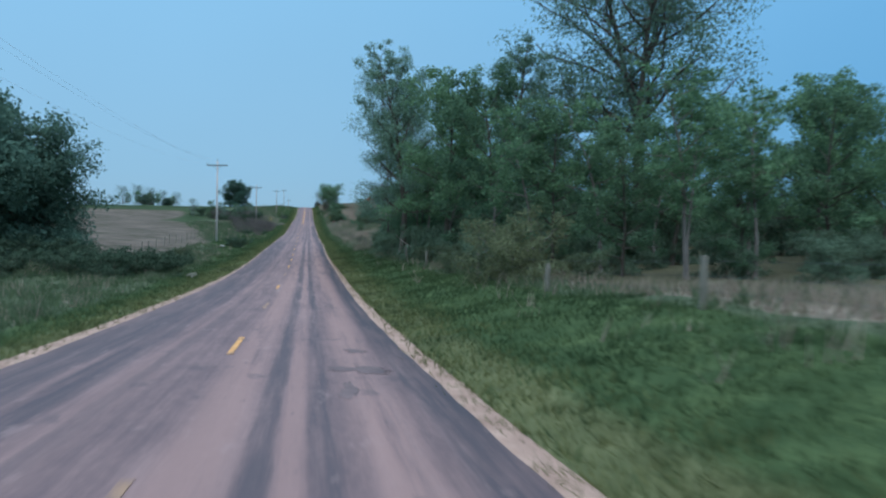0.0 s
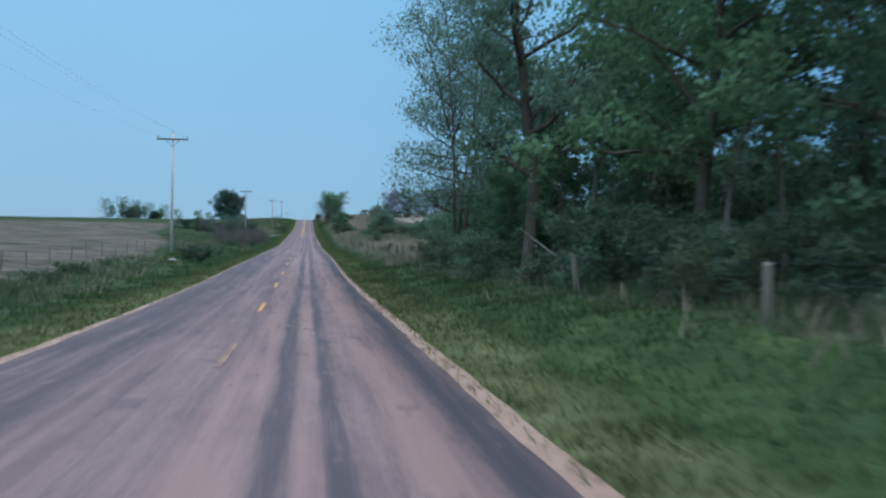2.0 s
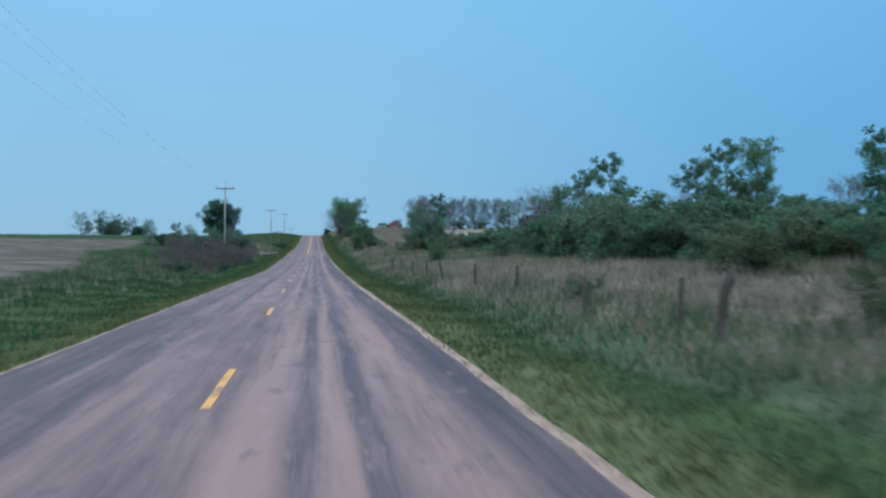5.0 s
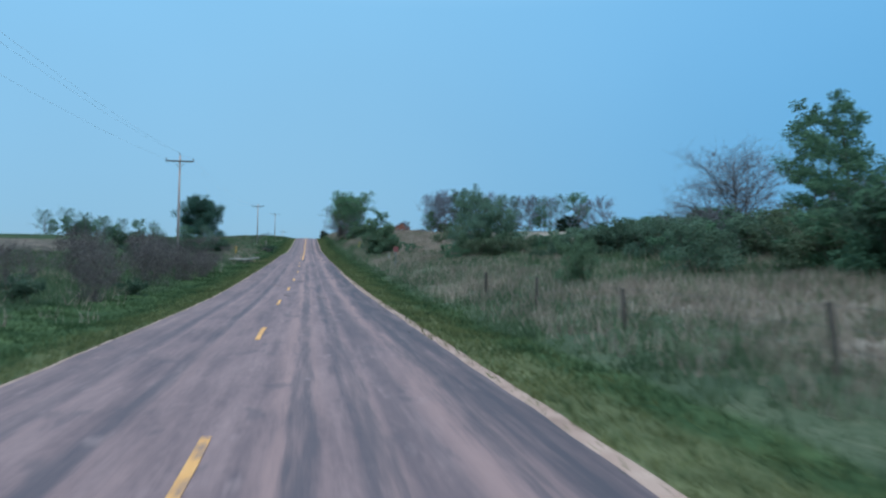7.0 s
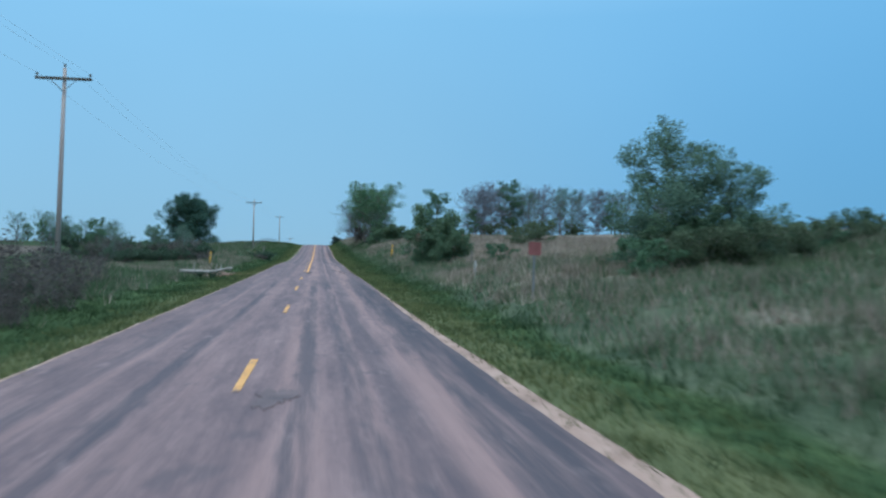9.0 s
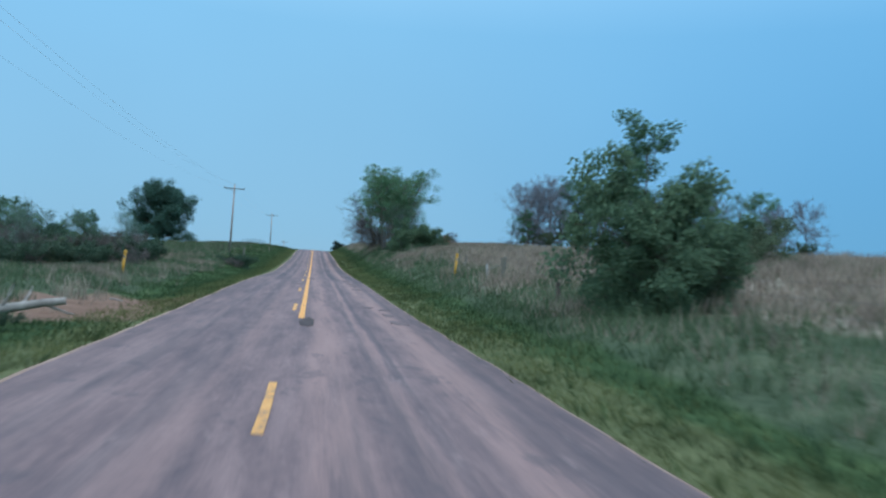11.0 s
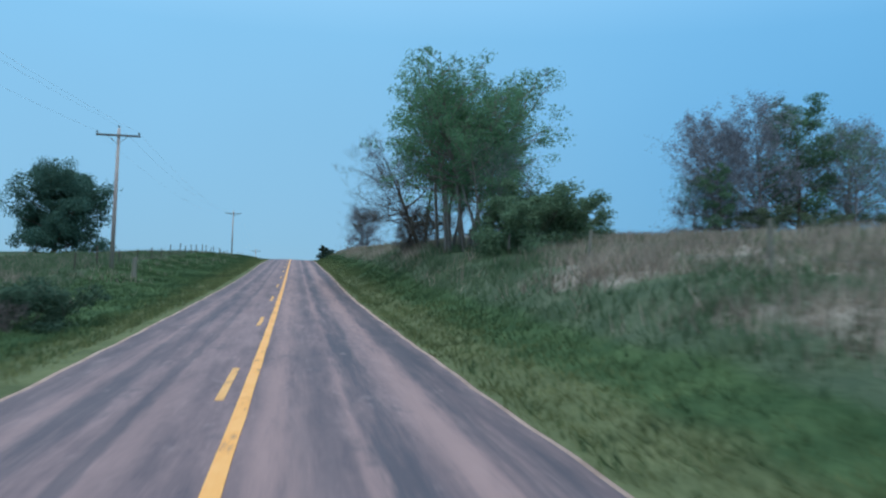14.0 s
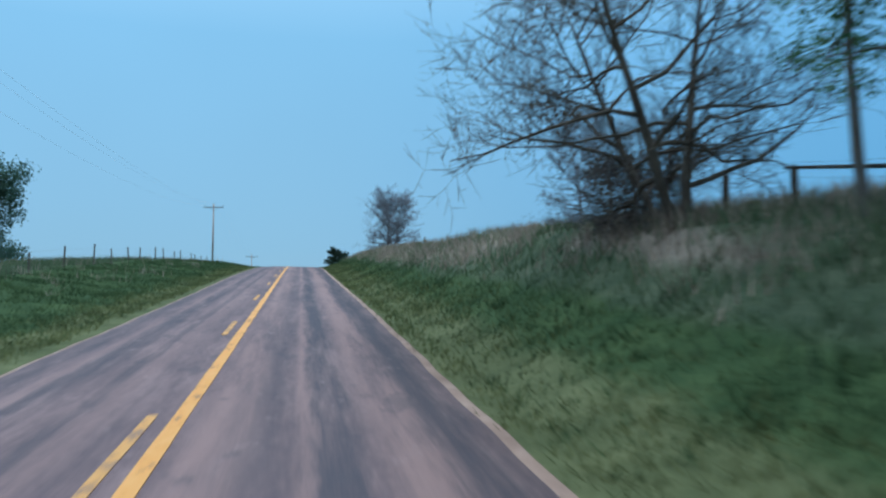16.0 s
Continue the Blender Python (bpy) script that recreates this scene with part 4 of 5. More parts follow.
leaning = Kind("leaning_bare_tree", "leaning leafless tree with long drooping branches", "tree", BARK, None, seed=141, height=7.5, spread=3.7, stems=3, clear=0.22, limbs=42, forks=11, twigs=6, spray=3, trunk_r=0.14, lean=(-0.4, 0.0), rise=0.55, wobble=0.24, stem_spread=0.35, droop=0.015)
cedar = Kind("cedar", "small dark evergreen cedar", "tree", BARK, NEEDLE, seed=151, fill=60, leaf=0.1, lobe=0.8, height=2.6, spread=1.3, clear=0.03, limbs=34, forks=5, twigs=3, trunk_r=0.07, rise=0.3)
big_cottonwood = Kind("cottonwood_tree", "very tall cottonwood with dark spreading limbs above the wood", "tree", BARK, LEAF_POPLAR, seed=23, fill=82, leaf=0.16, lobe=0.6, twiggy=True, group=WOODS, height=24, spread=8.0, stems=2, clear=0.34, limbs=48, forks=9, twigs=5, trunk_r=0.34, rise=0.8, stem_spread=0.1, wobble=0.16)
lone_poplar = Kind("poplar_tree", "open poplar at the end of the wood with small dark leaves", "tree", BARK, LEAF_POPLAR, seed=19, fill=58, leaf=0.12, lobe=0.75, twiggy=True, group=WOODS, height=19, spread=4.7, stems=3, clear=0.2, limbs=36, forks=9, twigs=6, trunk_r=0.13, rise=0.8, stem_spread=0.1)

# the wood on one side of the road
big_cottonwood.at(23.8, 59.5, 1.22, 40)
lone_poplar.at(7.9, 84.0, 0.95, 195)
lone_poplar.at(10.0, 89.2, 1.0, 60)
for x, y, k, turn in ((7.9, 71.8, 0.42, 30), (8.6, 74.5, 0.46, 150), (9.2, 69.5, 0.5, 260), (8.9, 79.0, 0.4, 80)):
    wood_b.at(x, y, k, turn)
poplar_a.at(7.1, 65.9, 0.95, 200)
for x, y, k, s, turn in ((9.6, 76, wood_b, 1.0, 10), (9.2, 58, wood_a, 1.0, 70), (10.4, 50, wood_b, 1.15, 120), (11.8, 41, wood_b, 0.85, 30), (13.5, 36, wood_b, 0.68, 160),
                         (14.5, 57, poplar_a, 0.85, 300), (13.0, 69, wood_a, 1.0, 250), (12.5, 88, wood_a, 0.48, 90), (17.5, 33, wood_b, 0.52, 200), (20, 38, wood_a, 0.5, 20),
                         (18.5, 52, wood_b, 0.62, 310), (17, 62, poplar_b, 0.85, 45), (17, 77, wood_a, 0.95, 130), (21, 48, wood_a, 0.8, 150), (24, 31, wood_a, 0.66, 75),
                         (26, 40, wood_b, 0.95, 260), (24, 69, poplar_a, 0.7, 60), (23, 84, wood_b, 1.0, 100), (31, 36, wood_a, 0.75, 0),
                         (33, 46, wood_a, 0.7, 99), (28, 58, wood_a, 0.8, 190), (36, 62, wood_b, 0.9, 20), (33, 78, wood_b, 0.8, 15), (29, 27, budding, 1.0, 10), (35, 29, wood_b, 0.8, 50), (29, 46, wood_a, 0.85, 33), (33.5, 52, wood_a, 0.9, 140), (38, 57, wood_b, 1.1, 15), (41, 49, wood_a, 0.8, 280)):
    k.at(x, y, s, turn)
rng = random.Random(7)
for i in range(28):
    y = rng.uniform(30, 92)
    x = max(8.4 + max(0, 42 - y) * 0.45, 0) + abs(rng.gauss(0, 6))
    sapling.at(x, y, rng.uniform(0.8, 1.25), rng.uniform(0, 360))
for i in range(46):
    y = rng.uniform(28, 97)
    x = 9.6 + max(0, 46 - y) * 0.42 + abs(rng.gauss(0, 8))
    under.at(x, y, rng.uniform(0.45, 1.0), rng.uniform(0, 360))
for x, y, s, turn in ((10.3, 82, 0.52, 10), (15.5, 93, 0.62, 80), (9.8, 78.0, 0.6, 200), (13.2, 84, 0.55, 300), (19, 90, 0.7, 140)):
    wood_b.at(x, y, s, turn)
for x, y, s in ((11.5, 80, 1.1), (13, 83, 1.2), (11.8, 86, 1.0), (14.5, 88, 1.2), (16.5, 84, 1.2), (14, 79, 1.1)):
    under.at(x, y, s, 90 * s)
for x, y, s in ((7.4, 88.5, 0.55), (7.8, 92.0, 0.6), (8.4, 97.5, 0.6), (8.8, 107.0, 0.55), (10.2, 111.5, 0.7), (7.4, 121.5, 0.4)):
    shrub_grey.at(x, y, s, 200 * s)
for x, y, s in ((9.6, 93, 1.25), (10.2, 96.5, 1.2), (10.6, 90, 1.2), (11.8, 99.5, 1.25)):
    shrub_green.at(x, y, s, 40 * s)
for x, y, s in ((9.2, 91.5, 1.1), (9.9, 97.8, 1.15), (11.4, 94.0, 1.3), (12.6, 97.0, 1.3)):
    under.at(x, y, s, 50 * s)
for x, y, s in ((10.3, 94.6, 0.42), (11.4, 97.4, 0.45), (10.4, 88.2, 0.42)):
    wood_b.at(x, y, s, 300 * s)
for i in range(20):
    y = 69.5 + 1.45 * i
    under.at(rng.uniform(6.3, 8.3) + (2.2 if y > 82 else 0.0), y, rng.uniform(0.55, 0.95), rng.uniform(0, 360))
for i in range(14):
    under.at(rng.uniform(8.4, 11.5), 50.5 + 1.6 * i, rng.uniform(0.7, 1.15), rng.uniform(0, 360))
for i in range(16):
    under.at(rng.uniform(13, 25), 48 + 1.8 * i, rng.uniform(1.5, 2.2), rng.uniform(0, 360))
for i in range(10):
    under.at(rng.uniform(7.5, 9.6), 43.5 + 1.7 * i, rng.uniform(0.42, 0.72), rng.uniform(0, 360))
for i in range(18):
    under.at(rng.uniform(36, 50) - 0.1 * i, 22 + 4.3 * i, rng.uniform(1.6, 2.3), rng.uniform(0, 360))
for i in range(18):
    rng.choice((shrub_green, shrub_grey, shrub_green, under)).at(rng.uniform(16, 36), rng.uniform(128, 172), rng.uniform(0.9, 1.4), rng.uniform(0, 360))
for x, y, s in ((7.9, 36.5, 0.6), (7.6, 43.5, 0.7), (8.4, 46.5, 0.85), (7.7, 54.0, 0.7), (10.9, 33.0, 0.6)):
    shrub_grey.at(x, y, s, 70 * s)
willow.at(8.4, 33.9, 1.5, 0)
willow.at(7.9, 32.9, 1.05, 90)

# trees and shrubs on the other side
oak.at(-28.0, 69, 1.3, 15, label="large dark leafy tree at the field edge")
oak.at(-21.6, 71.5, 0.86, 80, label="dark leafy tree with low drooping limbs")
wood_a.at(-33, 64, 1.0, 200)
for x, y, s in ((-17.5, 68, 1.0), (-20, 66, 1.2), (-23, 65, 1.1), (-26, 66, 1.2)):
    shrub_dark.at(x, y, s, 55 * s)
for x, y, s in ((-9.0, 54, 1.0), (-11.5, 55.5, 1.05), (-13.5, 52, 0.9), (-16, 50, 1.0), (-19, 52, 0.9), (-10.5, 48, 0.55), (-14, 62, 0.9), (-8.0, 105.2, 0.85), (-9.0, 107, 0.7), (-8.4, 51.5, 0.8), (-10.0, 52.5, 1.1), (-12.4, 57.0, 1.1), (-11.8, 50.5, 1.0), (-8.6, 57.5, 0.75), (-15.0, 55.0, 1.1)):
    shrub_dark.at(x, y, s, 77 * s)
for x, y, s in ((-9.2, 205, 1.0), (-10.2, 198, 1.1), (-9.6, 191, 1.0), (-11.5, 201, 1.2), (-10.8, 184, 1.0), (-12.5, 190, 1.1), (-13.5, 180, 1.0), (-15, 196, 1.1), (-9.8, 178, 0.7), (-13, 208, 1.1), (-16.5, 205, 1.2), (-8.4, 208, 0.8), (-8.2, 203, 0.7), (-8.6, 197, 0.8), (-8.8, 211, 0.7), (-11.2, 206, 1.0)):
    thicket.at(x, y, s, 131 * s)
for x, y, s in ((-10, 208, 0.6), (-12, 175, 0.7), (-9, 182, 0.5), (-15, 215, 0.9)):
    shrub_dark.at(x, y, s, 50 * s)
for i in range(14):
    shrub_grey.at(-9.8 - rng.uniform(0, 2.6), 66 + 2.0 * i + rng.uniform(-1, 1), rng.uniform(0.16, 0.34), 40 * i, label="low dull weeds along the tilled field")
shrub_dark.at(-8.3, 302, 1.05, 10, 0.78)
shrub_dark.at(-7.6, 303.5, 0.8, 110)
thicket.at(-8.8, 300.6, 0.42, 15, label="low brown brush heap beside the road")
thicket.at(-7.9, 300.2, 0.36, 100, label="low brown brush heap beside the road")
for x, y, s in ((-21, 318, 1.75), (-25, 322, 1.9), (-29, 316, 1.9), (-33, 324, 2.0), (-38, 320, 2.0), (-20, 298, 1.3), (-27, 298, 1.5)):
    shrub_dark.at(x, y, s, 61 * s)
for x, y, s, k in ((-20.5, 313, 0.62, budding), (-25, 314, 0.56, wood_b), (-30, 312, 0.66, budding), (-34, 318, 0.6, wood_b), (-40, 316, 0.7, budding), (-23, 308, 0.5, wood_b)):
    k.at(x, y, s, 300 * s)
for i in range(16):
    k = (shrub_dark, thicket, shrub_dark, shrub_grey)[i % 4]
    k.at(-17.5 - 1.05 * i + rng.uniform(-0.5, 0.5), 308 + rng.uniform(-4, 7), rng.uniform(1.2, 1.7), 53 * i)
for x, y, s in ((-19, 309, 0.5), (-23.5, 307, 0.58), (-28, 303, 0.6)):
    budding.at(x, y, s, 300 * s)
for x, y, s in ((-23, 308, 1.2), (-18, 314, 0.9), (-31, 306, 1.3), (-14, 285, 0.8)):
    thicket.at(x, y, s, 41 * s)
oak.at(-32.2, 398, 0.93, 0, 1.15)
for x, y, s in ((-95, 470, 1.0), (-88, 474, 1.1), (-81, 470, 0.95), (-76, 476, 0.85), (-68, 470, 0.75)):
    budding.at(x, y, s * 1.25, 90 * s)
for x, y, s in ((-93, 474, 0.5), (-87.5, 471, 0.58), (-82, 475, 0.55), (-77.5, 472, 0.5), (-70, 473, 0.42)):
    wood_a.at(x, y, s * 1.15, 120 * s)
for x, y, s in ((-84, 478, 0.8), (-73, 474, 0.6)):
    oak.at(x, y, s * 0.8, 33)

# hedge and rough shrubs up the slope
for i in range(58):
    y = rng.uniform(118, 205)
    x = 15 + (y - 118) * 0.03 + abs(rng.gauss(0, 16)) + (3.0 if y > 178 else 0.0)
    k = rng.choice((shrub_green, shrub_grey, shrub_dark, shrub_grey, shrub_green, under))
    k.at(x, y, rng.uniform(0.7, 1.25), rng.uniform(0, 360))
for i in range(30):
    y = 138 + 1.9 * i + rng.uniform(-2, 2)
    k = (shrub_green, under, shrub_grey, shrub_green, shrub_dark)[i % 5] if y < 176 else (shrub_dark, under)[i % 2]
    k.at((0.0 if y < 176 else 2.0) + rng.uniform(17, 24) + 0.06 * (y - 138), y, rng.uniform(1.3, 1.85) * (1.0 if y < 166 else 0.68), 71 * i)
for x, y, k, s in ((25.5, 178, wood_b, 0.75), (33, 164, wood_b, 0.85), (36.5, 166, wood_a, 0.65), (30, 163, wood_b, 0.7), (45, 160, wood_b, 0.9), (40, 163, shrub_grey, 1.6), (20, 172, shrub_grey, 1.5), (22.5, 176, wood_b, 0.6), (32.2, 190, wood_b, 1.0), (42, 185, wood_a, 0.5), (52, 172, wood_a, 0.6)):
    k.at(x, y, s, 100 * s)
for x, y, k in ((38, 172, 0.6), (41.5, 175, 0.55), (35, 178, 0.6), (47, 169, 0.65), (30.5, 184, 0.5), (44, 178, 0.6), (27, 181, 0.45), (52, 166, 0.6), (33, 187, 0.55)):
    bare.at(x, y, k, 310 * k)
for x, y, s, turn in ((25.6, 189.0, 1.12, 80), (26.4, 190.0, 1.02, 250), (24.6, 190.4, 0.8, 10)):
    open_bare.at(x, y, s, turn, 0.7, label="broad low leafless tree above the dark hedge")
for x, y, s, k in ((16.4, 201.5, 0.6, shrub_dark), (18.0, 200.6, 0.95, shrub_dark), (19.4, 199.6, 0.85, under), (20.8, 198.6, 1.3, shrub_dark), (19.0, 203.0, 0.9, under), (22.4, 200.5, 1.4, shrub_dark)):
    k.at(x, y, s, 140 * s, label="dark leafy shrub at the end of the hedge")
bank_bush.at(10.6, 174.5, 0.42, 40, 2.1, label="upright green shrub among dry grass")
hawthorn.at(14.2, 214.8, 0.78, 0, 1.16)
hawthorn.at(16.4, 213.6, 0.62, 140)
bank_bush.at(15.2, 212.6, 0.8, 20, label="dense green bush under the spreading tree")
bank_bush.at(13.2, 213.2, 0.7, 120, label="dense green bush under the spreading tree")
for i in range(26):
    x = 18.5 + 1.25 * i
    rng.choice((shrub_grey, shrub_dark, under, shrub_grey)).at(x, 219 + rng.uniform(-4, 5), rng.uniform(0.8, 1.15) * (0.72 if x < 30 else 1.0), 83 * i, label="shrub of the overgrown hedge")
for i in range(12):
    under.at(rng.uniform(20.5, 32), rng.uniform(190, 202), rng.uniform(0.7, 1.1), 47 * i)
for x, y, s in ((13.2, 211.0, 0.9), (15.0, 210.5, 0.9), (17.0, 209.5, 0.8)):
    shrub_grey.at(x, y, s, 90 * s)
for x, y, s in ((20, 214, 0.55), (23.5, 212, 0.6), (27, 216, 0.75), (11, 210, 0.6), (31, 214, 1.0), (10.2, 232, 0.5)):
    shrub_green.at(x, y, s, 88 * s)
wood_b.at(7.7, 241.5, 0.54, 40)
bank_bush.at(7.8, 241.0, 1.12, 0, 1.38, label="tall bushy green shrub beside the fence")
bank_bush.at(8.3, 239.6, 0.9, 77, label="green shrub beside the fence")
bank_bush.at(7.4, 239.8, 0.7, 10, label="green shrub beside the fence")
shrub_green.at(9.6, 247.0, 0.7, 30)
for x, y, s in ((16.5, 252, 0.8), (19, 256, 1.1)):
    shrub_grey.at(x, y, s, 75 * s)

# the group at the cutting, and the grove beyond the dry field
for x, y, s, turn in ((7.2, 324.3, 0.98, 20), (8.1, 322.6, 1.0, 120), (7.1, 321.4, 0.94, 230), (8.3, 318.2, 0.86, 310), (8.5, 323.8, 0.7, 160), (7.8, 319.6, 0.95, 5), (7.9, 316.2, 0.72, 185), (8.0, 326.0, 0.9, 95)):
    round_tree.at(x, y, s, turn)
leaning.at(7.1, 330.5, 1.06, 0)
for x, y, s, k in ((9.6, 320.0, 0.65, bare), (8.4, 315.6, 0.6, budding)):
    k.at(x, y, s, 140 * s)
bank_bush.at(10.0, 315.5, 1.12, 0)
bank_bush.at(8.9, 313.6, 1.05, 200)
bank_bush.at(10.7, 317.2, 1.0, 60)
bank_bush.at(11.4, 314.2, 0.95, 15)
thicket.at(6.4, 331.6, 0.75, 80, label="low brown tangle under the leaning tree")
thicket.at(7.3, 332.2, 0.8, 170, label="low brown tangle under the leaning tree")
shrub_grey.at(13.5, 318.5, 0.8, 0)
for x, y, s in ((6.6, 333, 0.34), (6.9, 336, 0.36)):
    bare.at(x, y, s, 99 * s)
for i, (x, y, k, s) in enumerate(((27, 331, bare, 1.05), (29.5, 330, bare, 1.15), (33, 331, wood_b, 1.0), (34.5, 333, budding, 1.05), (38, 332, bare, 1.05), (42, 330, budding, 1.0), (45, 333, budding, 1.0), (49, 331, bare, 1.0), (53, 332, budding, 0.9), (57, 331, budding, 1.0), (62, 333, wood_a, 0.7), (67, 331, bare, 1.0), (26.2, 329, wood_b, 0.5), (40, 336, bare, 1.1), (60, 328, bare, 0.8), (29.5, 335, bare, 1.1), (33, 336, bare, 1.0), (36, 329, budding, 0.9), (47, 336, bare, 1.0), (28.2, 333, bare, 0.95), (36.5, 335, bare, 0.9), (43.5, 334, bare, 0.9), (50.5, 334, budding, 0.95), (64, 335, bare, 0.9), (51, 328, wood_b, 0.6), (55.5, 336, bare, 1.0), (59, 330, cedar, 1.5), (56.5, 329, cedar, 1.3), (29, 328, shrub_grey, 1.2), (33, 328, shrub_grey, 1.1), (38.5, 328, shrub_dark, 1.2), (44, 328, shrub_grey, 1.2), (65, 329, shrub_dark, 1.4), (25.4, 331, budding, 0.5))):
    k.at(x, y, s, 67 * i)
bare.at(8.9, 402, 0.9, 30, 0.88)
bare.at(9.4, 403, 0.85, 210, 0.88)
bare.at(8.5, 403.5, 0.8, 120, 0.9)
cedar.at(4.3, 428, 1.0, 0)
cedar.at(5.4, 432, 0.7, 90)
shrub_green.at(24, 412, 1.2, 0)
bare.at(31, 418, 0.5, 0)


# ---- things along the road ----
def box(bm, c, s, m=None):
    r = bmesh.ops.create_cube(bm, size=1.0, matrix=(m or Matrix()) @ Matrix.Translation(c) @ Matrix.Diagonal((*s, 1)))
    return r["verts"]


def rod(bm, p0, p1, r0, r1=None, n=8):
    p0, p1 = Vector(p0), Vector(p1)
    d = p1 - p0
    m = Matrix.Translation((p0 + p1) / 2) @ d.to_track_quat("Z", "Y").to_matrix().to_4x4()
    bmesh.ops.create_cone(bm, cap_ends=True, segments=n, radius1=r0, radius2=r0 if r1 is None else r1, depth=d.length, matrix=m)


def cable(pts, r, n=4, r_end=None):
    """One continuous thin tube through points, tapering to r_end."""
    vs, fs = [], []
    for i, p in enumerate(pts):
        d = pts[min(i + 1, len(pts) - 1)] - pts[max(i - 1, 0)]
        q = d.to_track_quat("Z", "Y").to_matrix()
        for k in range(n):
            a = 2 * math.pi * k / n
            w = r if r_end is None else r + (r_end - r) * i / (len(pts) - 1)
            vs.append(tuple(p + q @ Vector((math.cos(a) * w, math.sin(a) * w, 0))))
        if i:
            b = n * (i - 1)
            fs += [(b + k, b + (k + 1) % n, b + n + (k + 1) % n, b + n + k) for k in range(n)]
    return vs, fs


ARM_Z, ARM_X = 0.55, 1.22


def utility_pole(height, wood):
    """A wooden pole with one crossarm, braces and insulators."""
    root = tagged(new("utility_pole"), "weathered wooden utility pole with crossarm and insulators", "utility pole", "poles along the road")
    bm = bmesh.new()
    rod(bm, (0, 0, -0.8), (0, 0, height), 0.14, 0.09, 12)
    part("pole", bm, wood, root, smooth=True)
    bm = bmesh.new()
    box(bm, (0, -0.16, height - ARM_Z), (2.6, 0.1, 0.13))
    bmesh.ops.bevel(bm, geom=bm.edges[:], offset=0.012, segments=1, affect="EDGES")
    arm = part("crossarm", bm, BARK, root, "dark weathered timber crossarm")
    for s in (-1, 1):
        bm = bmesh.new()
        rod(bm, (s * 0.62, -0.20, height - ARM_Z - 0.05), (0, -0.15, height - ARM_Z - 0.62), 0.02, 0.02, 6)
        part("brace", bm, STEEL, arm, "flat steel brace")
    for x, z0 in ((-ARM_X, height - ARM_Z + 0.06), (ARM_X, height - ARM_Z + 0.06), (0, height)):
        bm = bmesh.new()
        y = -0.16 if x else 0
        rod(bm, (x, y, z0), (x, y, z0 + 0.1), 0.015, 0.015, 6)
        rod(bm, (x, y, z0 + 0.08), (x, y, z0 + 0.14), 0.055, 0.07, 10)
        rod(bm, (x, y, z0 + 0.14), (x, y, z0 + 0.20), 0.045, 0.06, 10)
        part("insulator", bm, PORCELAIN, arm if x else root, "brown porcelain insulator")
    return root


POLES = [(-11.6, 8.0, 9.8), (-11.65, 115.5, 10.35), (-12.9, 223.5, 10.0), (-11.7, 332.0, 8.6), (-11.7, 432.6, 7.9), (-11.4, 520.0, 9.0)]
tops = []
first_pole = utility_pole(10.0, POLE_WOOD)
pale_pole = tagged(utility_pole(10.0, POLE_PALE), "pale wooden utility pole with dark crossarm")
for i, (x, y, h) in enumerate(POLES):
    m = Matrix.Translation(at_ground(x, y)) @ Matrix.Diagonal((1, 1, h / 10.0, 1))
    ob = first_pole if i == 0 else pale_pole if i == 1 else copy_thing(first_pole, m)
    ob.matrix_basis = m
    z = float(land(x, y))
    tops.append([(x - ARM_X, y - 0.16, z + h * (10 - ARM_Z + 0.24) / 10), (x, y, z + h * 1.018), (x + ARM_X, y - 0.16, z + h * (10 - ARM_Z + 0.24) / 10)])

for a, b in zip(tops[:-1], tops[1:]):
    for p, q in zip(a, b):
        pts = []
        for k in range(25):
            s = k / 24
            v = Vector(p).lerp(Vector(q), s)
            v.z -= 1.5 * 4 * s * (1 - s)
            pts.append(v)
        vs, fs = cable(pts, 0.0045, 5)
        tagged(mesh_object("power_line", vs, fs, LINE_WIRE, True), "thin sagging overhead power line between the poles", "power line", "power lines")


def fence_post(r, h, seed):
    """A rough round post with a worn top."""
    bm = bmesh.new()
    rod(bm, (0, 0, -0.4), (0, 0, h), r * 1.08, r * 0.92, 8)
    rg = random.Random(seed)
    for v in bm.verts:
        v.co.x += rg.uniform(-0.15, 0.15) * r
        v.co.y += rg.uniform(-0.15, 0.15) * r
        if v.co.z > 0:
            v.co.z += rg.uniform(-0.5, 0.5) * r
    return bm


def wire_fence(label, group, posts, height=1.15, strands=(0.35, 0.65, 0.95), radius=0.06, wood=None, tilt=4):
    """A run of posts, each its own part, joined by wire strands."""
    root = tagged(new("wire_fence"), label, "fence", group)
    rg = random.Random(len(posts))
    kinds = [fence_post(radius, height, s) for s in range(3)]
    datas = []
    for bm in kinds:
        me = bpy.data.meshes.new("fence_post")
        bm.to_mesh(me)
        bm.free()
        me.materials.append(wood or POST_WOOD)
        datas.append(me)
    feet = []
    for x, y in posts:
        p = at_ground(x, y)
        ob = new("fence_post", rg.choice(datas))
        ob.parent = root
        s = rg.uniform(0.85, 1.12)
        ob.matrix_basis = Matrix.Translation(p) @ pose(0, 0, 0, rg.uniform(-tilt, tilt), rg.uniform(-tilt, tilt), rg.uniform(0, 360)) @ Matrix.Diagonal((1, 1, s, 1))
        feet.append(p)
    for z in strands:
        pts = []
        for p, q in zip(feet[:-1], feet[1:]):
            pts += [p + Vector((0, 0, z)), (p + q) / 2 + Vector((0, 0, z - 0.03))]
        vs, fs = cable(pts + [feet[-1] + Vector((0, 0, z))], 0.0025)
        w = mesh_object("wire", vs, fs, WIRE)
        w.parent = root
    return root


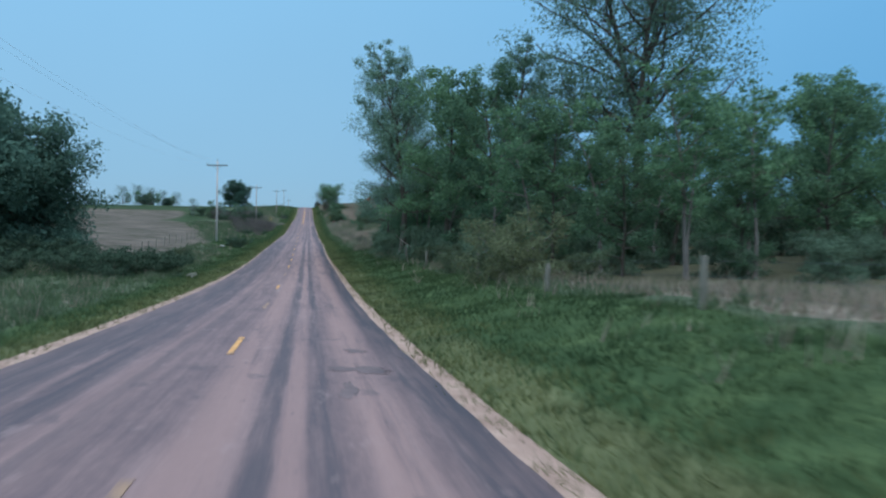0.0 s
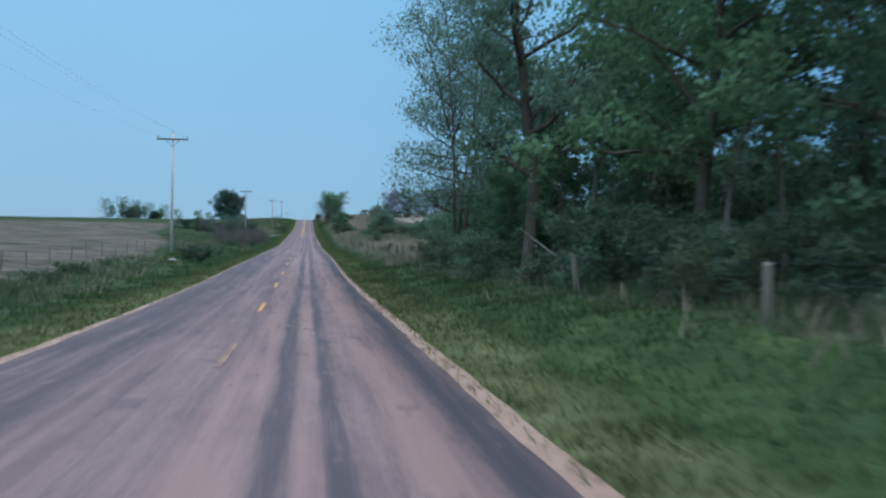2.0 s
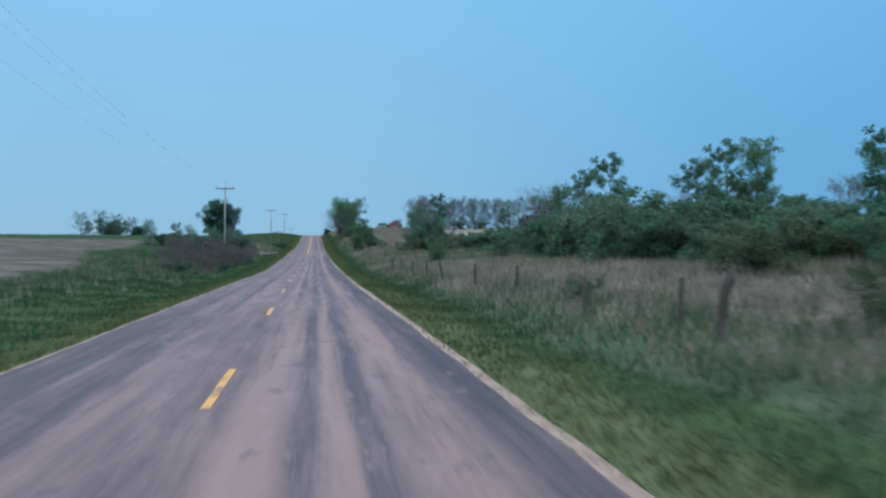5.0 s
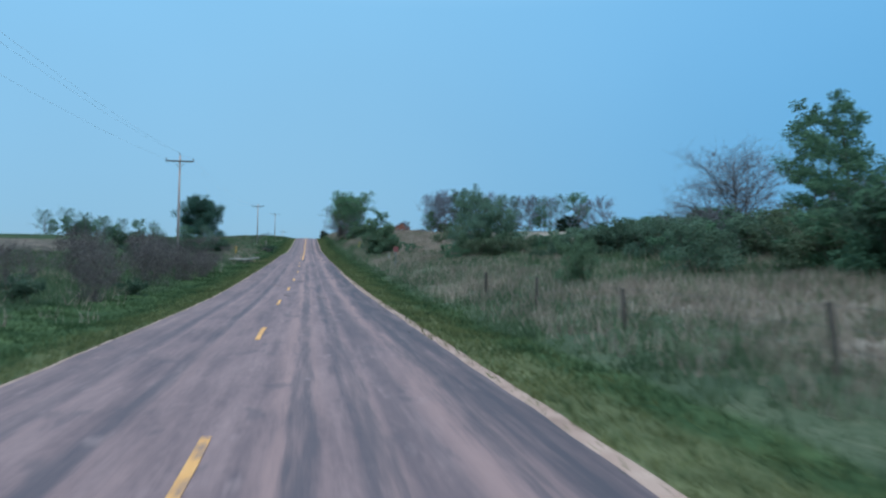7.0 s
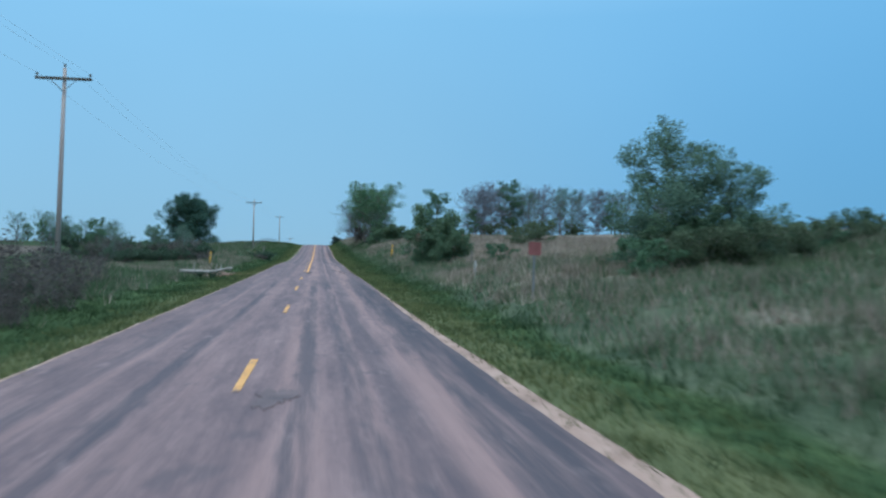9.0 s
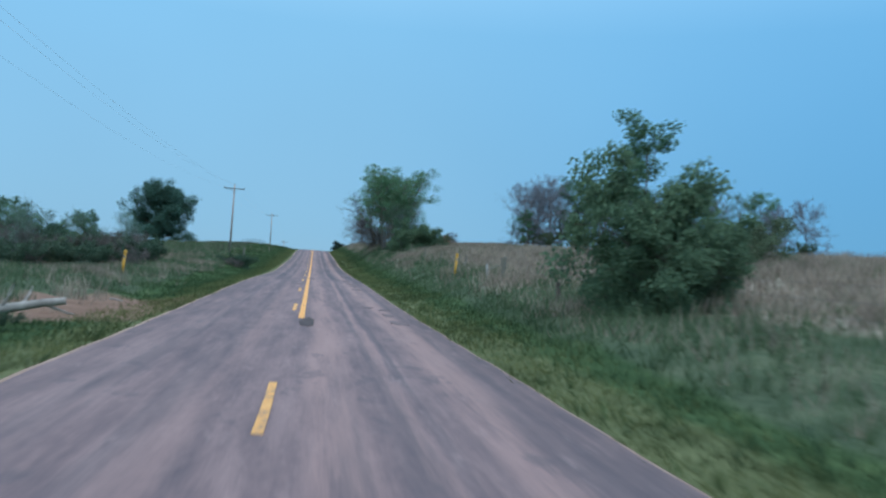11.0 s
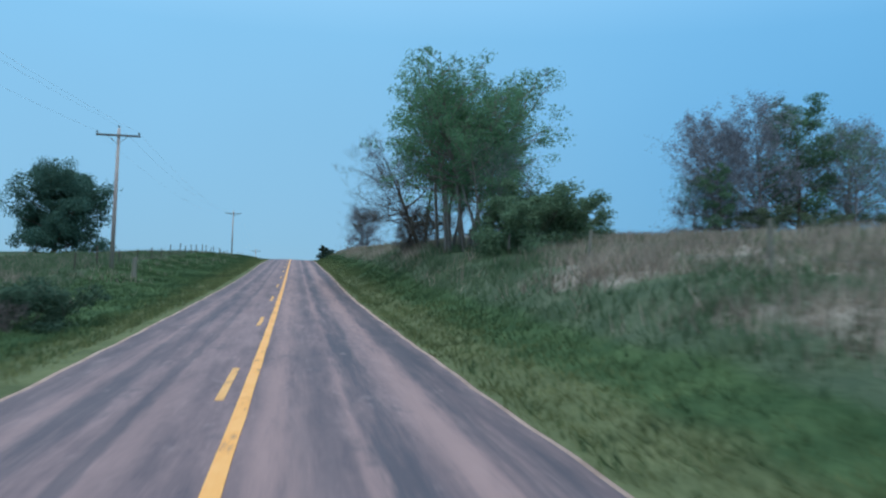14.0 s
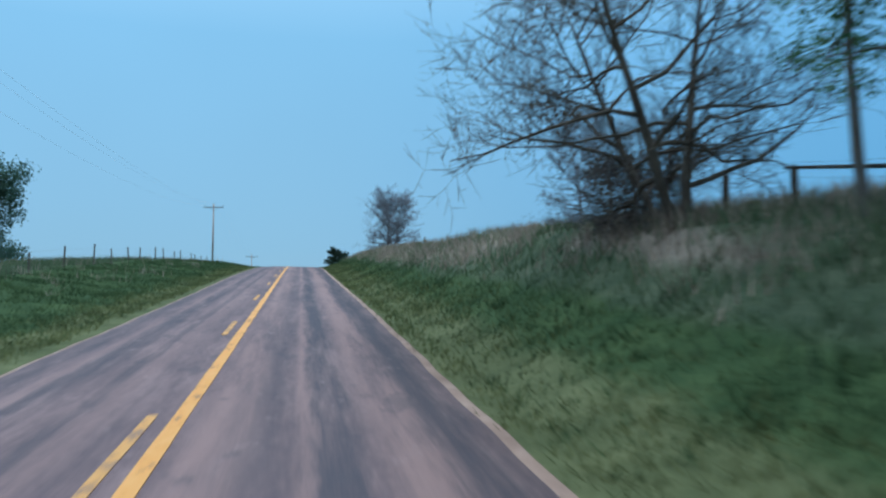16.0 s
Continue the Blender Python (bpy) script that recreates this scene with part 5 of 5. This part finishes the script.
rng = random.Random(3)
wire_fence("old wire fence with grey wooden posts in the grass", "fences", [(x + rng.uniform(-0.05, 0.05), y) for x, y in ((8.0, 5.5), (7.8, 16.3), (7.5, 26.5), (7.2, 36.5), (6.93, 50.6), (6.9, 59.9), (6.8, 69.5), (6.7, 83), (6.6, 91), (6.6, 99))], 1.0, radius=0.085)
wire_fence("leaning wire fence with dark posts in dry grass", "fences", [(6.5 + rng.uniform(-0.15, 0.15), y) for y in (104.5, 112.9, 119.0, 126.2, 134.0, 142.3, 150.0, 158.4, 166.0, 174.2)], 1.0, radius=0.06, wood=BARK, tilt=9)
wire_fence("wire fence with wooden posts on the bank", "fences", [(8.2 + rng.uniform(-0.1, 0.1), 230 + 10.4 * k) for k in range(9)], 1.0, radius=0.05)
wire_fence("wire fence with thick posts on top of the bank", "fences", [(9.2 + rng.uniform(-0.1, 0.1), y) for y in (322.7, 326.4, 330.1, 332.7, 338.0)], 0.95, (0.3, 0.6, 0.9), 0.075, BARK)
wire_fence("thin wire fence along the top of the bank", "fences", [(7.6 + rng.uniform(-0.1, 0.1), 346 + 7.5 * k) for k in range(9)], 0.62, (0.25, 0.5), radius=0.035)
wire_fence("wire fence along the field edge", "fences", [(-12.6 + rng.uniform(-0.1, 0.1), 327 + 5.9 * k + rng.uniform(-1.6, 1.6)) for k in range(19)], 1.1, radius=0.05, wood=BARK)
wire_fence("low wire fence beside the tilled field", "fences", [(-15.5 + rng.uniform(-0.1, 0.1), 76 + 4.5 * k) for k in range(12)], 1.0, radius=0.05)


bank_fence = [o for o in bpy.data.objects if o.get("label") == "wire fence with thick posts on top of the bank"][0]
for y0, y1, z0, z1 in ((322.7, 326.4, 0.78, 0.74), (326.4, 330.1, 0.74, 0.80), (322.7, 326.4, 0.42, 0.40)):
    bm = bmesh.new()
    rod(bm, at_ground(9.2, y0) + Vector((-0.1, 0, z0)), at_ground(9.2, y1) + Vector((-0.1, 0, z1)), 0.042, 0.032, 8)
    part("rail", bm, BARK, bank_fence, "rough dark log rail")


def pipeline_marker(x, y):
    root = tagged(new("pipeline_marker"), "yellow plastic pipeline marker post with a cap", "marker post", "pipeline markers")
    bm = bmesh.new()
    rod(bm, (0, 0, -0.3), (0, 0, 1.05), 0.075, 0.07, 14)
    part("post", bm, YELLOW_MARK, root, smooth=True)
    bm = bmesh.new()
    rod(bm, (0, 0, 1.052), (0, 0, 1.16), 0.095, 0.09, 14)
    rod(bm, (0, 0, 1.155), (0, 0, 1.23), 0.088, 0.03, 14)
    part("cap", bm, YELLOW_MARK, root, smooth=True)
    bm = bmesh.new()
    box(bm, (0, -0.082, 0.86), (0.075, 0.008, 0.16))
    part("decal", bm, STEEL, root, "dark grey information decal")
    root.matrix_basis = Matrix.Translation(at_ground(x, y)) @ pose(0, 0, 0, 0, 4, 0)
    return root


pipeline_marker(6.6, 266.0)
pipeline_marker(-11.0, 266.5)


def marker_sign(x, y):
    root = tagged(new("sign"), "small faded red plate on a steel post", "sign")
    bm = bmesh.new()
    box(bm, (0, 0, 0.75), (0.06, 0.035, 2.1))
    part("post", bm, STEEL, root)
    bm = bmesh.new()
    box(bm, (0, -0.025, 1.62), (0.42, 0.006, 0.42))
    bmesh.ops.bevel(bm, geom=[e for e in bm.edges if abs(e.verts[0].co.y - e.verts[1].co.y) > 0.003], offset=0.03, segments=2, affect="EDGES")
    part("plate", bm, RED_SIGN, root, "faded red square plate")
    root.matrix_basis = Matrix.Translation(at_ground(x, y)) @ pose(0, 0, 0, 0, 2, 6)


marker_sign(6.0, 206.5)


def stub_post(x, y, h, lean):
    bm = bmesh.new()
    rod(bm, (0, 0, -0.3), (0, 0, h), 0.06, 0.052, 10)
    rod(bm, (0, 0, h), (0, 0, h + 0.04), 0.052, 0.02, 10)
    ob = part("short_post", bm, PALE_POST, None, smooth=True)
    tagged(ob, "short pale weathered post in the rough grass", "post")
    ob.matrix_basis = Matrix.Translation(at_ground(x, y)) @ pose(0, 0, 0, 0, lean, 0)


stub_post(6.9, 221.5, 0.75, 2)
old_post = tagged(part("short_post", fence_post(0.085, 0.62, 9), BARK, None), "short dark broken post in dry grass", "post")
old_post.matrix_basis = Matrix.Translation(at_ground(6.7, 245.9)) @ pose(0, 0, 0, 2, -3, 0)
stub_post(7.4, 261.0, 0.62, -3)


def corner_brace(x, y):
    """A weathered brace post with a sagging rail."""
    root = tagged(new("fence_brace"), "old grey fence post with a sagging rail in dry grass", "fence")
    part("post", fence_post(0.075, 1.25, 4), POST_WOOD, root)
    bm = bmesh.new()
    rod(bm, (-0.05, 0, 0.9), (-0.95, -0.3, 0.45), 0.028, 0.022, 8)
    part("rail", bm, POST_WOOD, root, "thin grey sagging rail")
    root.matrix_basis = Matrix.Translation(at_ground(x, y)) @ pose(0, 0, 0, 0, 5, 0)


corner_brace(7.4, 257.6)


def snag(x, y):
    """A broken dead stem with a stub of a fork."""
    root = tagged(new("dead_snag"), "dark broken dead stem standing in dry grass", "dead tree")
    rg = random.Random(77)
    _, pts, _ = bent(rg, Vector((0, 0, -0.2)), Vector((-0.12, 0, 1)), 1.5, 0.12, 0.07, 6, 0.07, 0.0)
    _, fork_pts, _ = bent(rg, pts[4], Vector((0.6, 0.1, 0.9)), 0.5, 0.055, 0.03, 4, 0.12, 0.0)
    for name, line, r0, r1, n in (("stem", pts, 0.12, 0.07, 9), ("fork", fork_pts, 0.055, 0.03, 7)):
        vs, fs = cable(line, r0, n, r1)
        mesh_object(name, vs, fs + [tuple(range(len(vs) - n, len(vs)))], BARK, True).parent = root
    root.matrix_basis = Matrix.Translation(at_ground(x, y))


snag(6.75, 111.6)
end_post = tagged(part("end_post", fence_post(0.14, 1.15, 12), POST_WOOD, None), "thick grey wooden fence end post in grass", "fence post")
end_post.matrix_basis = Matrix.Translation(at_ground(-9.6, 327.5)) @ pose(0, 0, 0, 1, 2, 0)

# bleached stick on the bare earth, and pale fallen twigs at the shrubs
rng = random.Random(41)
for px, py, n_twigs, long, turn in ((-7.3, 250.0, 1, 1.1, 8), (-6.4, 49.8, 5, 0.55, 60)):
    brush = tagged(new("fallen_branch"), "bleached stick lying on bare earth" if n_twigs == 1 else "small heap of bleached fallen twigs on the verge", "branch")
    for k in range(n_twigs):
        segs, pts, _ = bent(rng, Vector((-long / 2 + rng.uniform(-0.2, 0.2), rng.uniform(-0.2, 0.2), 0.05 + 0.05 * k)), Vector((1, rng.uniform(-0.4, 0.4) * (n_twigs > 1), rng.uniform(0, 0.35) * (n_twigs > 1))), long * rng.uniform(0.7, 1.2), 0.035, 0.014, 5, 0.1, 0.0)
        vs, fs = tubes(segs, 6)
        mesh_object("twig", vs, fs, DEAD_WOOD, True).parent = brush
    brush.matrix_basis = Matrix.Translation(at_ground(px, py)) @ pose(0, 0, 0, 0, 0, turn)

# fallen bleached trunk beside the road
rng = random.Random(17)
log = tagged(new("fallen_log"), "bleached fallen tree trunk with broken limbs", "log")
segs, pts, _ = bent(rng, Vector((-2.2, 0, 0.45)), Vector((1, 0.15, 0.02)), 4.4, 0.17, 0.09, 8, 0.05, 0.0)
vs, fs = tubes(segs, 9)
t = mesh_object("trunk", vs, fs, DEAD_WOOD, True)
t.parent = log
segs = []
for k, d in ((2, (0.2, 0.3, 0.9)), (5, (0.5, -0.4, 0.5)), (6, (0.4, 0.5, 0.6)), (7, (1, 0.2, -0.7)), (1, (-0.4, 0.1, -0.8)), (4, (0.1, -0.5, -0.9))):
    s2, _, _ = bent(rng, pts[k], Vector(d), rng.uniform(0.5, 0.9), 0.05, 0.015, 4, 0.15, 0.0)
    segs += s2
vs, fs = tubes(segs, 6)
t = mesh_object("broken_branches", vs, fs, DEAD_WOOD, True)
t.parent = log
log.matrix_basis = Matrix.Translation(at_ground(-7.6, 237.0)) @ pose(0, 0, 0, 0, 0, 12) @ Matrix.Diagonal((0.76, 0.76, 0.85, 1))
# two small dark shrubs added to stand in for the log's shadow
shrub_dark.at(-8.1, 237.0, 0.3, 0)
shrub_dark.at(-7.3, 237.1, 0.3, 90)

# crooked dead stem beside the tall poplar
rng = random.Random(29)
stem = tagged(new("leaning_dead_tree"), "crooked pale dead stem leaning at the wood's edge", "dead branch")
segs, pts, _ = bent(rng, Vector((0, 0, -0.2)), Vector((0.25, 0, 1)), 1.3, 0.07, 0.055, 5, 0.16, 0.0)
more, _, _ = bent(rng, pts[-1], Vector((-0.75, 0.1, 1)), 2.2, 0.055, 0.025, 6, 0.14, 0.02)
vs, fs = tubes(segs + more, 8)
t = mesh_object("stem", vs, fs, DEAD_WOOD, True)
t.parent = stem
more, _, _ = bent(rng, pts[2], Vector((1, -0.1, 0.1)), 1.0, 0.04, 0.015, 5, 0.18, -0.06)
vs, fs = tubes(more, 6)
t = mesh_object("side_branch", vs, fs, DEAD_WOOD, True)
t.parent = stem
stem.matrix_basis = Matrix.Translation(at_ground(7.95, 64.6)) @ Matrix.Diagonal((0.8, 0.8, 0.72, 1))

# pale rock near the pole
bm = bmesh.new()
bmesh.ops.create_icosphere(bm, subdivisions=3, radius=0.34)
for v in bm.verts:
    v.co *= 1 + 0.14 * math.sin(5 * v.co.x + 2) * math.sin(6 * v.co.y) + 0.08 * math.sin(9 * v.co.z + 4 * v.co.x)
    v.co.z *= 0.5
rock = part("boulder", bm, PALE_ROCK, None, smooth=True)
tagged(rock, "pale rounded field stone near the pole", "rock")
rock.matrix_basis = Matrix.Translation(at_ground(-9.9, 104.5) + Vector((0, 0, 0.08)))

# farmhouse far off on the hill
house = tagged(new("farmhouse"), "far red farmhouse with a grey gabled roof", "house")
bm = bmesh.new()
box(bm, (0, 0, 1.6), (8.0, 6.0, 4.2))
part("wall", bm, ROOF_RED, house)
bm = bmesh.new()
prof = [(-4.4, 3.6), (0, 6.4), (4.4, 3.6), (4.4, 3.82), (0, 6.65), (-4.4, 3.82)]
a = [bm.verts.new((x, -3.4, z)) for x, z in prof]
b = [bm.verts.new((x, 3.4, z)) for x, z in prof]
bm.faces.new(a)
bm.faces.new(b[::-1])
for k in range(6):
    bm.faces.new((a[k], b[k], b[(k + 1) % 6], a[(k + 1) % 6]))
bmesh.ops.recalc_face_normals(bm, faces=bm.faces[:])
part("roof", bm, SLATE, house)
bm = bmesh.new()
g = [bm.verts.new(p) for p in ((-3.98, -2.98, 3.72), (3.98, -2.98, 3.72), (0, -2.98, 6.25), (-3.98, -2.85, 3.72), (3.98, -2.85, 3.72), (0, -2.85, 6.25))]
bm.faces.new(g[:3])
bm.faces.new(g[5:2:-1])
part("gable", bm, ROOF_RED, house)
for x in (-2.2, 0.0, 2.2):
    w = bmesh.new()
    box(w, (x, -3.02, 2.2), (0.9, 0.06, 1.3))
    pane = part("window", w, DARK_GLASS, house)
    w = bmesh.new()
    for dx, dz, sx, sz in ((-0.49, 0, 0.08, 1.46), (0.49, 0, 0.08, 1.46), (0, 0.69, 0.9, 0.08), (0, -0.69, 0.9, 0.08), (0, 0, 0.9, 0.05)):
        box(w, (x + dx, -3.04, 2.2 + dz), (sx, 0.08, sz))
    part("window_frame", w, WALL_WHITE, pane, "white painted window frame")
house.matrix_basis = Matrix.Translation(at_ground(29.5, 424, 0.2)) @ pose(0, 0, 0, 0, 0, 12) @ Matrix.Diagonal((0.62, 0.62, 0.6, 1))

# dark tar patches in the lanes: x, y, half width, half length
def tar_patch(x0, y0, rx, ry, mat, label="", torn=1.0):
    rg = random.Random(int(y0 * 10))
    p2, p3, n = rg.uniform(0, 6.3), rg.uniform(0, 6.3), 44
    bm = bmesh.new()
    ring = []
    for k in range(n):
        a = 2 * math.pi * k / n
        r = 0.85 + torn * (0.2 * math.sin(2 * a + p2) + 0.18 * math.sin(3 * a + p3) + 0.1 * math.sin(7 * a + p2) + rg.uniform(-0.2, 0.2))
        x, y = x0 + rx * r * math.cos(a), y0 + ry * r * math.sin(a)
        ring.append(bm.verts.new((x, y, float(ROAD_Z(y)) + crown(x) + 0.010)))
    bm.faces.new(ring)
    for v in bmesh.ops.extrude_face_region(bm, geom=bm.faces[:])["geom"]:
        if isinstance(v, bmesh.types.BMVert):
            v.co.z -= 0.009
    bmesh.ops.recalc_face_normals(bm, faces=bm.faces[:])
    part("tar_patch", bm, mat, road, label)


tar_patch(-1.19, 239.2, 0.22, 1.4, TAR, "dark tar patch on the centre line", 0.35)
for x, y, rx, ry in ((0.84, 13.1, 0.42, 0.55), (0.56, 11.0, 0.14, 0.7), (0.89, 15.7, 0.22, 0.3), (0.67, 99.7, 0.26, 0.9),
                     (-1.55, 175.0, 0.14, 0.5), (-0.19, 173.8, 0.2, 0.6), (-1.1, 190.0, 0.22, 0.7), (-2.39, 185.3, 0.16, 0.9),
                     (0.67, 246.7, 0.16, 0.5), (1.12, 246.0, 0.2, 0.5), (1.04, 243.5, 0.18, 0.6), (1.05, 240.7, 0.2, 0.6), (0.98, 278.8, 0.2, 1.2), (0.37, 272.1, 0.16, 0.9),
                     (0.78, 270.1, 0.2, 0.9), (0.9, 265.8, 0.2, 0.7), (0.93, 263.2, 0.16, 1.1), (0.89, 259.3, 0.24, 0.6), (-1.21, 270.1, 0.22, 0.8), (-1.6, 261.3, 0.2, 0.7), (1.14, 282.3, 0.2, 1.3)):
    tar_patch(x, y, rx, ry, TAR_THIN, "thin worn tar patch")


# ---- grass ----
def grass(name, label, mat, count, seed, where, hmin, hmax, wide, lean, blades=5, tuft=0.10):
    """Tufts of blades, thrown where where(x, y) says how likely they are."""
    r = np.random.RandomState(seed)
    xs, ys = [], []
    got = 0
    while got < count:
        x, y = where[0](r, count)
        ok = r.uniform(size=len(x)) < where[1](x, y)
        xs.append(x[ok])
        ys.append(y[ok])
        got += ok.sum()
    x, y = np.concatenate(xs)[:count], np.concatenate(ys)[:count]
    x, y = np.repeat(x, blades) + r.normal(0, tuft, count * blades), np.repeat(y, blades) + r.normal(0, tuft, count * blades)
    n = len(x)
    h = r.uniform(hmin, hmax, n)
    a = r.uniform(0, 2 * np.pi, n)
    z = land(x, y) - 0.03
    dx, dy = np.cos(a) * wide * r.uniform(0.6, 1.4, n), np.sin(a) * wide * r.uniform(0.6, 1.4, n)
    lx, ly = r.normal(0, lean, n) * h, r.normal(0, lean, n) * h
    v = np.stack([np.stack([x - dx, y - dy, z], 1), np.stack([x + dx, y + dy, z], 1), np.stack([x + lx, y + ly, z + h], 1)], 1).reshape(-1, 3)
    f = np.arange(n * 3).reshape(-1, 3)
    return tagged(mesh_object(name, v, f, mat), label, "grass", kind="stuff")


def both(d0, d1, y0=-5, y1=420):
    def pick(r, n):
        d = r.uniform(d0, d1, n)
        right = r.uniform(size=n) < 0.55
        return np.where(right, EDGE_R + d, EDGE_L - d), r.uniform(y0, y1, n)
    return pick


def clumpy(x, y):
    return 0.5 + 0.5 * np.sin(x * 0.9 + 2 * np.sin(y * 0.23)) * np.sin(y * 0.55 + x * 0.4)


grass("verge_grass", "short green grass of the road verge", GRASS_VERGE, 60000, 1, (both(0.25, 7.5), lambda x, y: zones(x, y)["verge"] * (1 - zones(x, y)["earth"]) * (0.25 + 0.75 * soft(np.where(x > MID, x - EDGE_R, EDGE_L - x), 0.8, 2.2))), 0.06, 0.22, 0.016, 0.5, 4)
grass("edge_grass", "short olive and straw-coloured grass along the gravel edge, warmed as by headlights", GRASS_EDGE, 46000, 6, (both(0.12, 2.8), lambda x, y: (0.4 + 0.6 * clumpy(x, y)) * (1 - soft(np.where(x > MID, x - EDGE_R, EDGE_L - x), 0.9, 2.8))), 0.05, 0.2, 0.014, 0.6, 4)
grass("tall_grass", "tall green and straw-coloured roadside grass", GRASS_TALL, 72000, 2, (both(2.2, 24), lambda x, y: (1 - zones(x, y)["verge"]) * (1 - 0.85 * zones(x, y)["dry"]) * (1 - zones(x, y)["wood"]) * (1 - zones(x, y)["field"]) * (1 - zones(x, y)["earth"]) * (0.25 + 0.75 * clumpy(x, y))), 0.18, 0.55, 0.019, 0.4, 5, 0.14)
grass("dry_grass", "dry straw-coloured meadow grass", GRASS_DRY, 58000, 4, (both(3.0, 24), lambda x, y: np.clip(zones(x, y)["dry"] * 1.1 * (1 - soft(-x, 2, 3) * (1 - soft(y, 225, 250))) + 0.30 * clumpy(x, y) ** 2 * (1 - 0.8 * zones(x, y)["verge"]), 0, 1) * (1 - zones(x, y)["wood"]) * (1 - zones(x, y)["field"])), 0.22, 0.66, 0.017, 0.35, 5, 0.14)
